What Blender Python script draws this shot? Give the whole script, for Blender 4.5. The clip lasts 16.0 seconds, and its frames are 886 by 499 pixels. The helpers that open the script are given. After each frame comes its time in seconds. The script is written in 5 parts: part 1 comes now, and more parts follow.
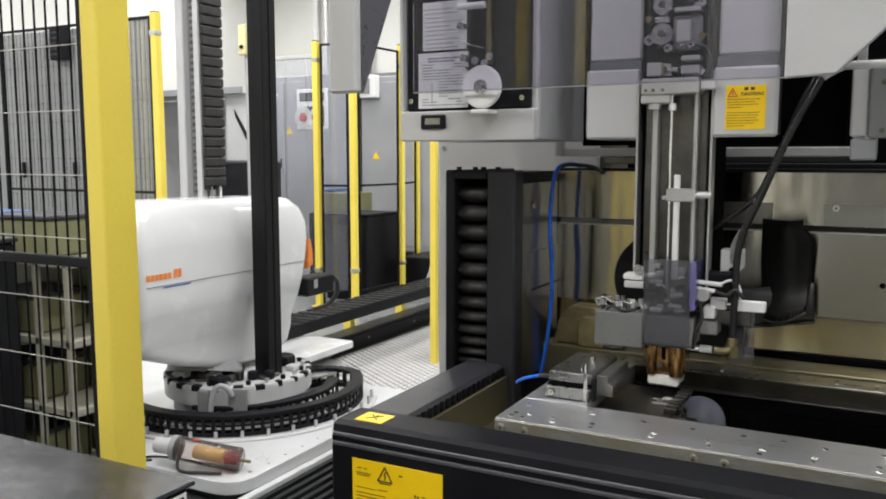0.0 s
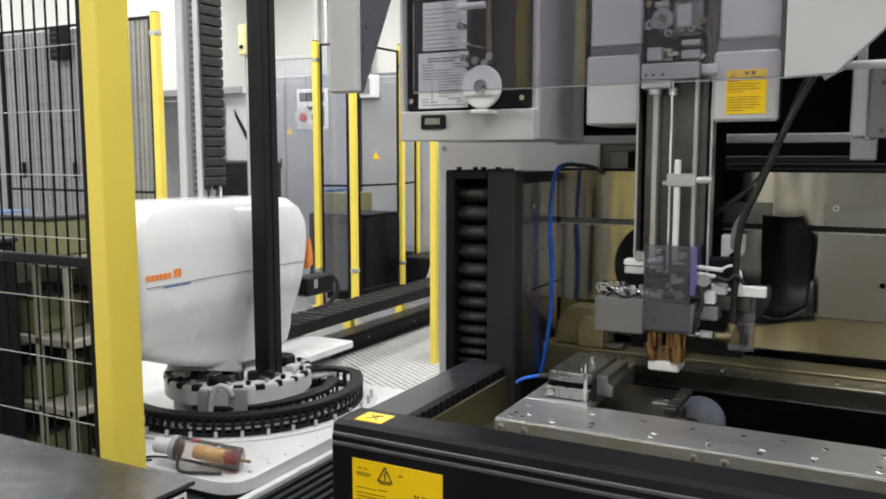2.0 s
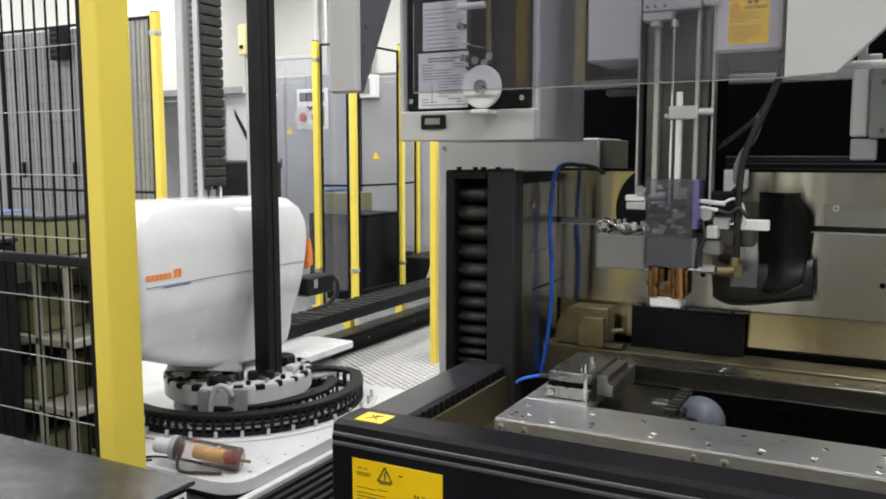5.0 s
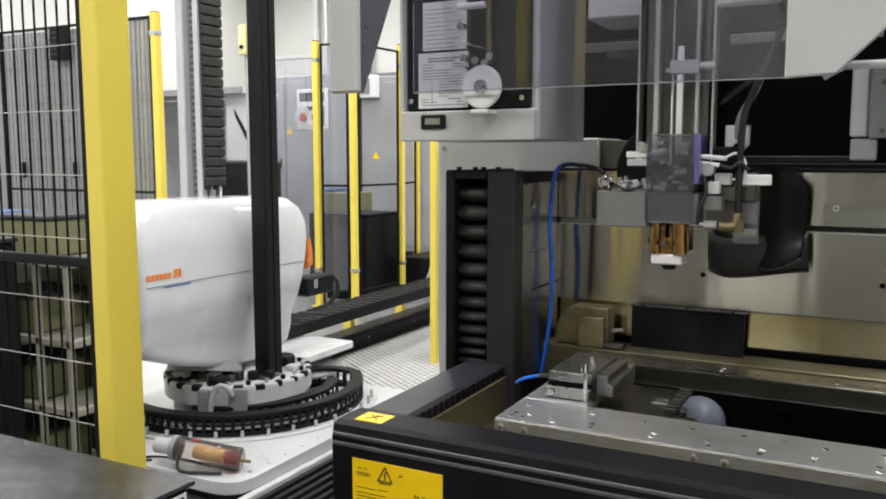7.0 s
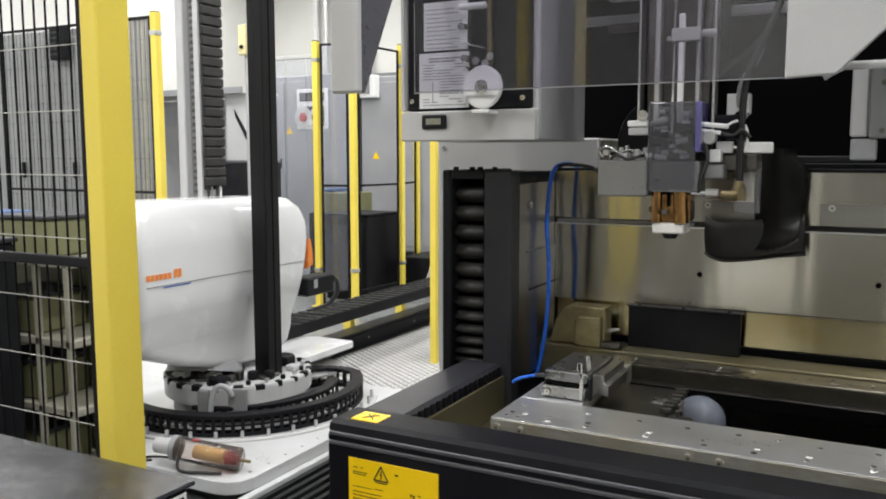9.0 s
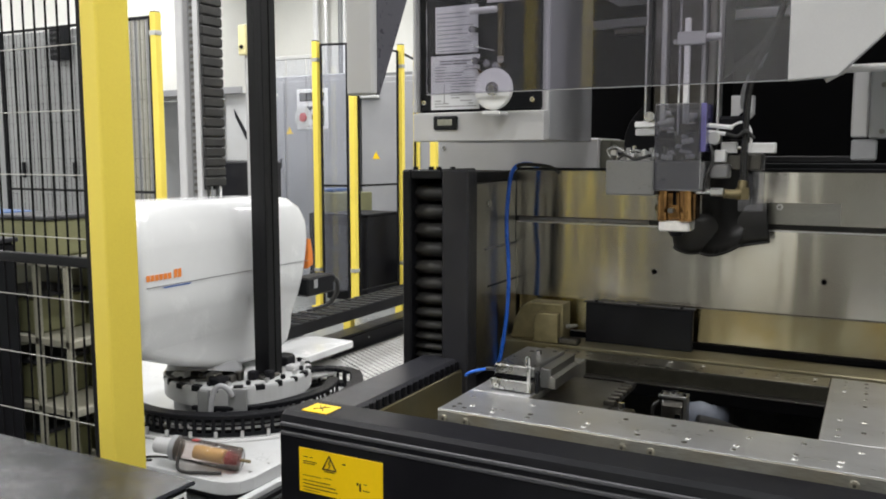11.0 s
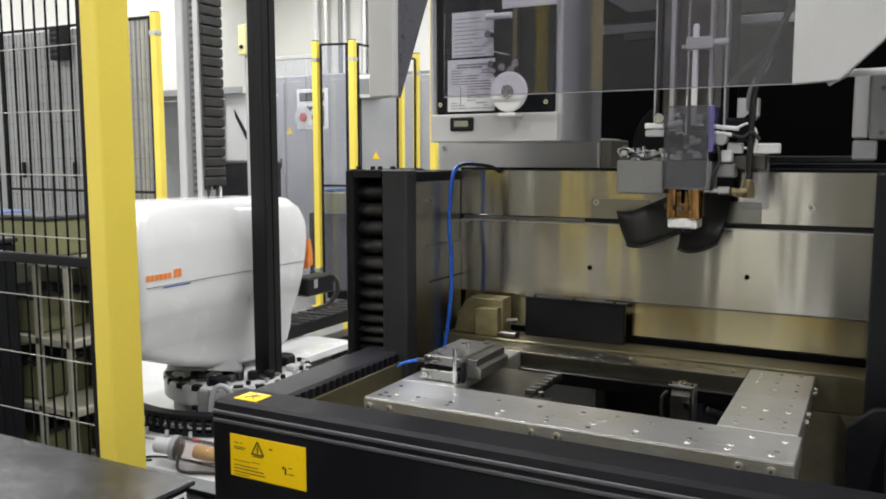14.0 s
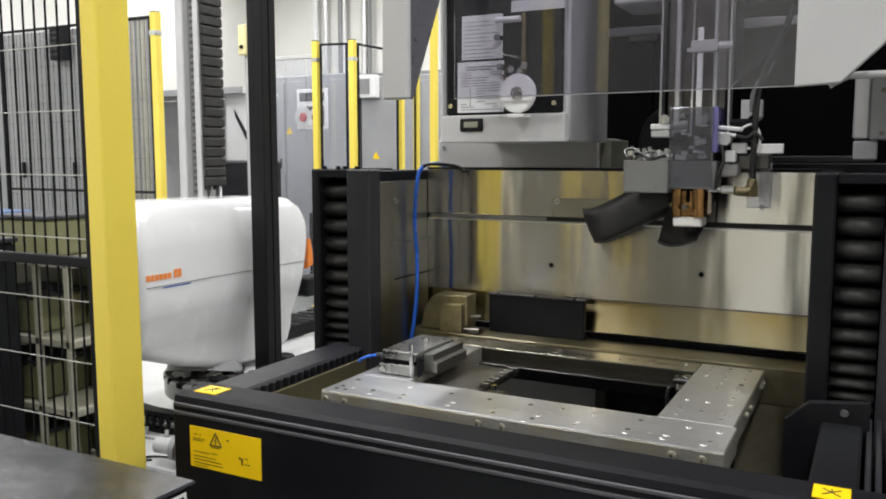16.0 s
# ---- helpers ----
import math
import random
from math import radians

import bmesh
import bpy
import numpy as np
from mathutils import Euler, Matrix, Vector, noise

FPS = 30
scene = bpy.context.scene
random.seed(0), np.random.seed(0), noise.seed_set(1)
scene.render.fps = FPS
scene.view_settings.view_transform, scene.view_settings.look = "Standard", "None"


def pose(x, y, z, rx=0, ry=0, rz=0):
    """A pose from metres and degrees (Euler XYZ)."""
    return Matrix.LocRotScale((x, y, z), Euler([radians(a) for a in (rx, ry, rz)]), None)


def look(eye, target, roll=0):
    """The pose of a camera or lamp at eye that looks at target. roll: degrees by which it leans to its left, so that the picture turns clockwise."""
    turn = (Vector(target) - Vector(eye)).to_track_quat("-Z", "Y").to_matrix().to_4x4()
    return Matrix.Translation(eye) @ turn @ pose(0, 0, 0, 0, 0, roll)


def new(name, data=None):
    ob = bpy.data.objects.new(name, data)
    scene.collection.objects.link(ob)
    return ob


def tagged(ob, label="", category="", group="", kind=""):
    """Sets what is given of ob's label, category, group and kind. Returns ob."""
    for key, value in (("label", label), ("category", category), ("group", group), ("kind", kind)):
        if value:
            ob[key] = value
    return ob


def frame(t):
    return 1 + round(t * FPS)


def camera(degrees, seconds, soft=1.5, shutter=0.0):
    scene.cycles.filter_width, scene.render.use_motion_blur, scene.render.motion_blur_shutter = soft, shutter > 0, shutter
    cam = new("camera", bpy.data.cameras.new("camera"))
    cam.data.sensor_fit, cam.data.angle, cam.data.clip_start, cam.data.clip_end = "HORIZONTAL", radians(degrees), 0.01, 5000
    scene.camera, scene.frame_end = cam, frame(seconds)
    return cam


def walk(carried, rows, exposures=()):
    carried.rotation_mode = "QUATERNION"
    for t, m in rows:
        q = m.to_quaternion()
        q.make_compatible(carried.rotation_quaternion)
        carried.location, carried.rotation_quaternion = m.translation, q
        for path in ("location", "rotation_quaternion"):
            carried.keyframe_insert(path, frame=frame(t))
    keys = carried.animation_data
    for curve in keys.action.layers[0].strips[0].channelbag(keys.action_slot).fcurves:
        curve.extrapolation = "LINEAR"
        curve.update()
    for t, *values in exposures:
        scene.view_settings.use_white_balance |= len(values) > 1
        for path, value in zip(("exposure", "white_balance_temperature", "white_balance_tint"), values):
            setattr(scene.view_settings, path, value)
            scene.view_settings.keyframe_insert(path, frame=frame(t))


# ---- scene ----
cam = camera(56.4, 16.0, soft=1.9)
EYE = look((0, 0, 1.45), (-0.46176, 0.88027, 1.3406))
walk(cam, [(0.0, EYE), (16.0, EYE)], [(0.0, 0.0, 6500, 10), (16.0, 0.0, 6500, 10)])

# ---- world and lamps ----
world = bpy.data.worlds.new("hall_air")
scene.world = world
world.use_nodes = True
world.node_tree.nodes["Background"].inputs[0].default_value = (0.9, 0.95, 1.0, 1)
world.node_tree.nodes["Background"].inputs[1].default_value = 0.15
CEILING = 4.6
LAMP_WATTS = 74
LAMP_PLACES = [(x, y) for x in (-8.2, -5.2, -2.2, 0.8) for y in (-1.5, 1.6, 4.9, 9.0)]


# ---- materials ----
def mat(name, color, rough=0.5, metal=0.0, vary=0.12, scale=6.0, fine=90.0, bump=0.15, stretch=(1, 1, 1), coat=0.0,
        stain=None, stain_amount=0.0, stain_scale=3.0, rough_vary=0.12, alpha=1.0, spec=0.5, wave=0.0, aniso=0.0):
    """A procedural surface: base colour with two scales of change, gloss change and fine relief."""
    m = bpy.data.materials.new(name)
    m.use_nodes = True
    nt = m.node_tree
    n, l = nt.nodes, nt.links
    b = n["Principled BSDF"]
    tc = n.new("ShaderNodeTexCoord")
    mp = n.new("ShaderNodeMapping")
    mp.inputs["Scale"].default_value = stretch
    l.new(tc.outputs["Object"], mp.inputs[0])

    def tex(sc, detail=4.0, r=0.6):
        t = n.new("ShaderNodeTexNoise")
        t.inputs["Scale"].default_value = sc
        t.inputs["Detail"].default_value = detail
        t.inputs["Roughness"].default_value = r
        l.new(mp.outputs[0], t.inputs["Vector"])
        return t

    big, small = tex(scale), tex(fine, 2.0)
    mixn = n.new("ShaderNodeMix")
    mixn.data_type = "FLOAT"
    mixn.inputs[0].default_value = 0.4
    l.new(big.outputs[0], mixn.inputs[2])
    l.new(small.outputs[0], mixn.inputs[3])
    ramp = n.new("ShaderNodeValToRGB")
    lo = [max(0.0, c * (1 - vary * 1.6)) for c in color]
    hi = [min(1.0, c * (1 + vary * 1.3)) for c in color]
    ramp.color_ramp.elements[0].position, ramp.color_ramp.elements[1].position = 0.3, 0.7
    ramp.color_ramp.elements[0].color, ramp.color_ramp.elements[1].color = (*lo, 1), (*hi, 1)
    l.new(mixn.outputs[0], ramp.inputs[0])
    col = ramp.outputs[0]
    if stain:
        st = n.new("ShaderNodeTexNoise")
        st.inputs["Scale"].default_value = stain_scale
        st.inputs["Detail"].default_value = 6
        l.new(tc.outputs["Object"], st.inputs["Vector"])
        sr = n.new("ShaderNodeMapRange")
        sr.inputs[1].default_value, sr.inputs[2].default_value = 0.42, 0.68
        sr.inputs[3].default_value, sr.inputs[4].default_value = 0.0, stain_amount
        l.new(st.outputs[0], sr.inputs[0])
        mx = n.new("ShaderNodeMix")
        mx.data_type = "RGBA"
        l.new(sr.outputs[0], mx.inputs[0])
        l.new(col, mx.inputs[6])
        mx.inputs[7].default_value = (*stain, 1)
        col = mx.outputs[2]
    l.new(col, b.inputs["Base Color"])
    rr = n.new("ShaderNodeMapRange")
    rr.inputs[1].default_value, rr.inputs[2].default_value = 0.3, 0.7
    rr.inputs[3].default_value, rr.inputs[4].default_value = max(0.03, rough - rough_vary), min(1.0, rough + rough_vary)
    l.new(mixn.outputs[0], rr.inputs[0])
    l.new(rr.outputs[0], b.inputs["Roughness"])
    b.inputs["Metallic"].default_value = metal
    b.inputs["Specular IOR Level"].default_value = spec
    b.inputs["Coat Weight"].default_value = coat
    b.inputs["Alpha"].default_value = alpha
    if aniso:
        b.inputs["Anisotropic"].default_value = aniso
        tv = n.new("ShaderNodeCombineXYZ")
        tv.inputs[2].default_value = 1.0
        l.new(tv.outputs[0], b.inputs["Tangent"])
    bp = n.new("ShaderNodeBump")
    bp.inputs["Strength"].default_value = bump
    bp.inputs["Distance"].default_value = 0.002
    l.new(small.outputs[0], bp.inputs["Height"])
    if wave:
        wv = n.new("ShaderNodeTexNoise")
        wv.inputs["Scale"].default_value = 2.4
        wv.inputs["Detail"].default_value = 2.0
        wm = n.new("ShaderNodeMapping")
        wm.inputs["Scale"].default_value = (4.0, 1.0, 0.5)
        l.new(tc.outputs["Object"], wm.inputs[0])
        l.new(wm.outputs[0], wv.inputs["Vector"])
        b2 = n.new("ShaderNodeBump")
        b2.inputs["Strength"].default_value = 1.0
        b2.inputs["Distance"].default_value = wave
        l.new(wv.outputs[0], b2.inputs["Height"])
        l.new(b2.outputs[0], bp.inputs["Normal"])
    l.new(bp.outputs[0], b.inputs["Normal"])
    return m


def clear(name, color, opacity, rough=0.08, haze=(0.5, 0.5, 0.52)):
    """Thin clear plastic: see-through with gloss and a little haze."""
    m = bpy.data.materials.new(name)
    m.use_nodes = True
    n, l = m.node_tree.nodes, m.node_tree.links
    b = n["Principled BSDF"]
    b.inputs["Base Color"].default_value = (*haze, 1)
    b.inputs["Roughness"].default_value = rough
    tr = n.new("ShaderNodeBsdfTransparent")
    tr.inputs[0].default_value = (*color, 1)
    t = n.new("ShaderNodeTexNoise")
    t.inputs["Scale"].default_value = 9
    t.inputs["Detail"].default_value = 5
    tc = n.new("ShaderNodeTexCoord")
    l.new(tc.outputs["Object"], t.inputs["Vector"])
    mr = n.new("ShaderNodeMapRange")
    mr.inputs[3].default_value, mr.inputs[4].default_value = opacity * 0.6, opacity * 1.4
    l.new(t.outputs[0], mr.inputs[0])
    mx = n.new("ShaderNodeMixShader")
    l.new(mr.outputs[0], mx.inputs[0])
    l.new(tr.outputs[0], mx.inputs[1])
    l.new(b.outputs[0], mx.inputs[2])
    gl = n.new("ShaderNodeBsdfGlossy")
    gl.inputs["Roughness"].default_value = 0.02
    fr = n.new("ShaderNodeFresnel")
    fr.inputs[0].default_value = 1.49
    m2 = n.new("ShaderNodeMixShader")
    l.new(fr.outputs[0], m2.inputs[0])
    l.new(mx.outputs[0], m2.inputs[1])
    l.new(gl.outputs[0], m2.inputs[2])
    l.new(m2.outputs[0], n["Material Output"].inputs[0])
    return m


def glow(name, color, strength):
    m = bpy.data.materials.new(name)
    m.use_nodes = True
    b = m.node_tree.nodes["Principled BSDF"]
    b.inputs["Base Color"].default_value = (*color, 1)
    b.inputs["Emission Color"].default_value = (*color, 1)
    b.inputs["Emission Strength"].default_value = strength
    return m


BLACK = mat("black_paint", (0.008, 0.008, 0.0105), 0.48, vary=0.2, bump=0.2, spec=0.14, fine=400, stain=(0.03, 0.034, 0.032), stain_amount=0.25)
CHARCOAL = mat("charcoal_paint", (0.024, 0.0245, 0.030), 0.42, spec=0.3, vary=0.15, bump=0.3, fine=500, stain=(0.055, 0.052, 0.046), stain_amount=0.3)
DESK = mat("black_desk_paint", (0.02, 0.021, 0.026), 0.24, vary=0.15, bump=0.15, fine=600)
HOSE = mat("glossy_black_hose", (0.012, 0.012, 0.013), 0.22, vary=0.2, bump=0.05, fine=200)
RUBBER = mat("black_rubber", (0.014, 0.014, 0.014), 0.5, vary=0.25, bump=0.15, fine=120, stain=(0.05, 0.047, 0.042), stain_amount=0.35, stain_scale=9)
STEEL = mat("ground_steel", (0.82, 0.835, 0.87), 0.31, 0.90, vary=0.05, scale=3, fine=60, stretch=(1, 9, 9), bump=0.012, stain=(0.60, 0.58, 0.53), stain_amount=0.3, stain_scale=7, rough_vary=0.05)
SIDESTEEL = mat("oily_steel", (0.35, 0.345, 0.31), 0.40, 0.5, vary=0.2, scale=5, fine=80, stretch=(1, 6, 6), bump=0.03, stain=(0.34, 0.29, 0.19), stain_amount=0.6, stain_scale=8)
# Top of the back bar: duller and more olive than STEEL.
OLIVESTEEL = mat("dull_olive_steel", (0.50, 0.48, 0.41), 0.34, 1.0, vary=0.1, scale=5, fine=60, stretch=(1, 6, 6), bump=0.02, stain=(0.30, 0.27, 0.18), stain_amount=0.6, stain_scale=9)
WALLSTEEL = mat("tank_steel_sheet", (0.60, 0.58, 0.52), 0.19, 1.0, vary=0.05, scale=2.2, fine=70, stretch=(3, 1, 1), bump=0.0, stain=(0.46, 0.40, 0.28), stain_amount=0.5, stain_scale=4, wave=0.0022, rough_vary=0.0, aniso=1.0)
STAINED = mat("stained_steel", (0.52, 0.475, 0.315), 0.24, 1.0, rough_vary=0.0, vary=0.05, scale=3, fine=60, stretch=(1, 1, 2), bump=0.0, stain=(0.38, 0.265, 0.075), stain_amount=0.9, stain_scale=5, wave=0.002, aniso=1.0)
DARKSTEEL = mat("dark_steel", (0.16, 0.155, 0.145), 0.36, 1.0, vary=0.2, scale=8, fine=120, bump=0.1, stain=(0.07, 0.06, 0.045), stain_amount=0.5, stain_scale=10)
ALU = mat("anodised_aluminium", (0.62, 0.62, 0.62), 0.35, 0.85, vary=0.06, scale=6, fine=200, bump=0.05)
GREYBLOCK = mat("grey_anodised_block", (0.25, 0.25, 0.252), 0.34, 0.5, vary=0.05, scale=12, fine=300, bump=0.05)
CHROME = mat("bright_steel", (0.75, 0.75, 0.75), 0.14, 1.0, vary=0.05, bump=0.02)
WHITE = mat("white_enamel", (0.76, 0.77, 0.78), 0.22, vary=0.02, bump=0.02, fine=200, coat=0.5)
WHITEPLASTIC = mat("white_plastic", (0.8, 0.8, 0.8), 0.4, vary=0.03, bump=0.04)
LIGHTGREY = mat("light_grey_paint", (0.53, 0.53, 0.535), 0.45, vary=0.04, bump=0.12, fine=500)
GREY = mat("grey_paint", (0.24, 0.245, 0.25), 0.45, vary=0.06, bump=0.1, fine=400)
PALEGREY = mat("pale_grey_cabinet", (0.33, 0.335, 0.35), 0.45, vary=0.06, scale=2, bump=0.05)
YELLOW = mat("yellow_powder_coat", (0.98, 0.77, 0.115), 0.38, vary=0.05, bump=0.08, fine=350, stain=(0.78, 0.56, 0.07), stain_amount=0.2)
LABEL = mat("yellow_label_film", (0.93, 0.61, 0.006), 0.35, vary=0.03, bump=0.01)
INK = mat("label_ink", (0.05, 0.035, 0.012), 0.5, vary=0.1, bump=0.0)
FADEDINK = mat("grey_print", (0.25, 0.25, 0.26), 0.6, vary=0.1, bump=0.0)
PAPER = mat("white_paper", (0.72, 0.73, 0.75), 0.6, vary=0.04, bump=0.03)
ORANGE = mat("orange_film", (0.85, 0.25, 0.04), 0.4, vary=0.05, bump=0.0)
BLUEINK = mat("blue_film", (0.1, 0.17, 0.42), 0.4, vary=0.05, bump=0.0)
BLUETUBE = mat("blue_hose", (0.02, 0.14, 0.70), 0.3, vary=0.1, bump=0.05)
COPPER = mat("copper_body", (0.36, 0.20, 0.075), 0.16, 0.95, vary=0.12, scale=18, fine=60, bump=0.03, stain=(0.10, 0.05, 0.02), stain_amount=0.7, stain_scale=45)
BRASS = mat("brass", (0.21, 0.175, 0.10), 0.5, 1.0, vary=0.15, bump=0.05)
CERAMIC = mat("white_ceramic", (0.82, 0.81, 0.78), 0.3, vary=0.03, bump=0.02)
# Near-black for cavities, recesses and holes: their shade is in the colour.
VOID = mat("near_black_void", (0.0022, 0.0022, 0.0026), 0.8, vary=0.2, bump=0.1, spec=0.04)
TREADBASE = mat("tread_base", (0.04, 0.04, 0.039), 0.55, 0.2, vary=0.2)
TREAD = mat("tread_steel", (0.60, 0.60, 0.59), 0.4, 0.15, vary=0.1, scale=8, fine=150, bump=0.08)
FLOOR = mat("grey_floor_paint", (0.24, 0.25, 0.25), 0.3, vary=0.12, scale=1.2, fine=60, bump=0.06)
WALLPAINT = mat("cream_wall_panel", (0.77, 0.77, 0.73), 0.55, vary=0.04, scale=1, fine=40, bump=0.05)
CEILPAINT = mat("white_ceiling_panel", (0.7, 0.7, 0.7), 0.7, vary=0.04, scale=1)
CRATE = mat("olive_plastic", (0.19, 0.19, 0.095), 0.5, vary=0.1)
BLUELID = mat("blue_plastic", (0.02, 0.08, 0.24), 0.45, vary=0.1)
PANE = clear("smoky_acrylic", (0.84, 0.83, 0.88), 0.02)
CURTAIN = clear("clear_curtain", (0.93, 0.94, 0.97), 0.05, 0.2, (0.75, 0.78, 0.9))
ACRYLIC = clear("clear_acrylic_cover", (0.84, 0.84, 0.88), 0.11, 0.1, (0.40, 0.40, 0.43))
VIOLET = clear("violet_acrylic_edge", (0.5, 0.47, 0.85), 0.55, 0.15, (0.24, 0.22, 0.55))
GLASS = clear("clear_filter_glass", (0.93, 0.88, 0.86), 0.14, 0.08, (0.6, 0.5, 0.45))
REDCLEAR = clear("clear_red_plastic", (0.9, 0.35, 0.36), 0.45, 0.15, (0.55, 0.10, 0.11))
REDPLASTIC = mat("red_plastic", (0.50, 0.06, 0.06), 0.3, vary=0.1)
AMBER = mat("amber_element", (0.62, 0.40, 0.12), 0.5, vary=0.15)
WIRE = mat("black_wire_coat", (0.006, 0.006, 0.007), 0.7, vary=0.2, bump=0.0, spec=0.15)
# South wall grey, set dark for its reflection in the tank steel.
SOUTHGREY = mat("south_wall_grey", (0.15, 0.15, 0.14), 0.6, vary=0.08, scale=1, fine=40, bump=0.05)
OILBLOCK = mat("oily_cast_block", (0.30, 0.26, 0.14), 0.42, 0.5, vary=0.2, scale=14, fine=80, bump=0.05, stain=(0.14, 0.11, 0.05), stain_amount=0.6, stain_scale=12)
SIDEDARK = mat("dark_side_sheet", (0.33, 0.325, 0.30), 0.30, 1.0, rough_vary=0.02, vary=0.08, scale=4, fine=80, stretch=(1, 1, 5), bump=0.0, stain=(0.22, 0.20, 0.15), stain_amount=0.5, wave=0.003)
OLIVELEDGE = mat("oily_ledge_steel", (0.23, 0.21, 0.14), 0.38, 0.7, vary=0.12, scale=6, fine=70, stretch=(1, 4, 4), bump=0.02, stain=(0.22, 0.18, 0.08), stain_amount=0.6, stain_scale=6)
OILSHEET = mat("oily_bright_sheet", (0.44, 0.41, 0.29), 0.36, 0.7, vary=0.1, scale=5, fine=70, bump=0.02, stain=(0.27, 0.22, 0.10), stain_amount=0.5, stain_scale=6)
MIDSTEEL = mat("clamp_steel", (0.36, 0.36, 0.355), 0.32, 1.0, vary=0.1, scale=10, fine=90, bump=0.03)
BOLTSTEEL = mat("oily_bolt_steel", (0.34, 0.32, 0.26), 0.35, 0.3, vary=0.15, bump=0.02)
ZINC = mat("zinc_plated_steel", (0.52, 0.51, 0.47), 0.32, 0.25, vary=0.1, bump=0.02)
# Bar steel darkened in colour for the shaded face inside the frame.
BARSHADE = mat("shaded_bar_steel", (0.038, 0.036, 0.027), 0.4, 0.5, vary=0.2, scale=8, fine=80, bump=0.05)
PLATEWHITE = mat("white_floor_plate", (0.60, 0.61, 0.62), 0.35, vary=0.04, scale=3, bump=0.04, stain=(0.45, 0.45, 0.44), stain_amount=0.4, stain_scale=5)
LIQUID = mat("dark_still_liquid", (0.004, 0.005, 0.007), 0.08, vary=0.2, scale=2, bump=0.02, rough_vary=0.03, fine=40)
# Cabinet grey darkened to stand for less light on the side.
SIDESHADE = mat("shaded_side_grey", (0.42, 0.425, 0.44), 0.22, vary=0.04, bump=0.02, fine=300)
STRIP = mat("grey_rubber_strip", (0.07, 0.07, 0.078), 0.45, vary=0.1)
OLIVEGREY = mat("olive_grey_side", (0.15, 0.15, 0.12), 0.5, vary=0.1)
RACKPAINT = mat("cream_rack_paint", (0.30, 0.29, 0.235), 0.5, vary=0.15, stain=(0.12, 0.11, 0.07), stain_amount=0.5)
MASTBLACK = mat("black_anodised_profile", (0.007, 0.007, 0.008), 0.34, vary=0.3, scale=4, fine=60, stretch=(20, 20, 0.25), bump=0.05, spec=0.2)
SEAM = mat("blue_grey_seam", (0.14, 0.145, 0.17), 0.4, vary=0.05)
LAMPGLOW = glow("lamp_diffuser", (1.0, 0.98, 0.95), 4.0)


# ---- builders ----
def part(name, bm, material, parent=None, label="", smooth=False):
    me = bpy.data.meshes.new(name)
    bm.to_mesh(me)
    bm.free()
    me.materials.append(material)
    if smooth:
        for p in me.polygons:
            p.use_smooth = True
    ob = new(name, me)
    ob.parent = parent
    if label:
        ob["label"] = label
    return ob


def thing(name, label, category, group="", kind=""):
    return tagged(new(name), label, category, group, kind)


def bx(x0, x1, y0, y1, z0, z1, bev=0.002, bm=None, seg=1):
    """A box between two corners with softened edges; adds to bm when given."""
    t = bmesh.new()
    bmesh.ops.create_cube(t, size=1)
    for v in t.verts:
        v.co = Vector(((x0 + x1) / 2 + v.co.x * abs(x1 - x0), (y0 + y1) / 2 + v.co.y * abs(y1 - y0), (z0 + z1) / 2 + v.co.z * abs(z1 - z0)))
    bev = min(bev, 0.45 * min(abs(x1 - x0), abs(y1 - y0), abs(z1 - z0)))
    if bev > 0:
        bmesh.ops.bevel(t, geom=t.edges[:], offset=bev, segments=seg, affect="EDGES", profile=0.5)
    return join(bm, t)


def join(bm, t):
    if bm is None:
        return t
    me = bpy.data.meshes.new("tmp")
    t.to_mesh(me)
    t.free()
    bm.from_mesh(me)
    bpy.data.meshes.remove(me)
    return bm


def rod(p, q, r, bm=None, seg=16, r2=None, bev=0.0):
    """A round bar from p to q."""
    p, q = Vector(p), Vector(q)
    t = bmesh.new()
    bmesh.ops.create_cone(t, cap_ends=True, segments=seg, radius1=r, radius2=r if r2 is None else r2, depth=(q - p).length)
    if bev:
        rims = [e for e in t.edges if any(len(f.verts) > 4 for f in e.link_faces)]
        bmesh.ops.bevel(t, geom=rims, offset=bev, segments=2, affect="EDGES")
    m = Matrix.Translation((p + q) / 2) @ (q - p).to_track_quat("Z", "Y").to_matrix().to_4x4()
    bmesh.ops.transform(t, matrix=m, verts=t.verts)
    return join(bm, t)


def prism(profile, axis, lo, hi, bev=0.0, bm=None, seg=2):
    """A flat outline, pulled along one axis. The outline's numbers are the other two axes in order."""
    t = bmesh.new()
    def at(a, b, c):
        return {"x": (c, a, b), "y": (a, c, b), "z": (a, b, c)}[axis]
    f = t.faces.new([t.verts.new(at(a, b, lo)) for a, b in profile])
    ext = bmesh.ops.extrude_face_region(t, geom=[f])
    d = Vector(at(0, 0, hi - lo))
    bmesh.ops.translate(t, vec=d, verts=[v for v in ext["geom"] if isinstance(v, bmesh.types.BMVert)])
    bmesh.ops.recalc_face_normals(t, faces=t.faces)
    if bev:
        rim = [e for e in t.edges if any(len(fc.verts) == len(profile) for fc in e.link_faces)] if len(profile) > 4 else t.edges[:]
        bmesh.ops.bevel(t, geom=rim, offset=bev, segments=seg, affect="EDGES", profile=0.5)
    return join(bm, t)


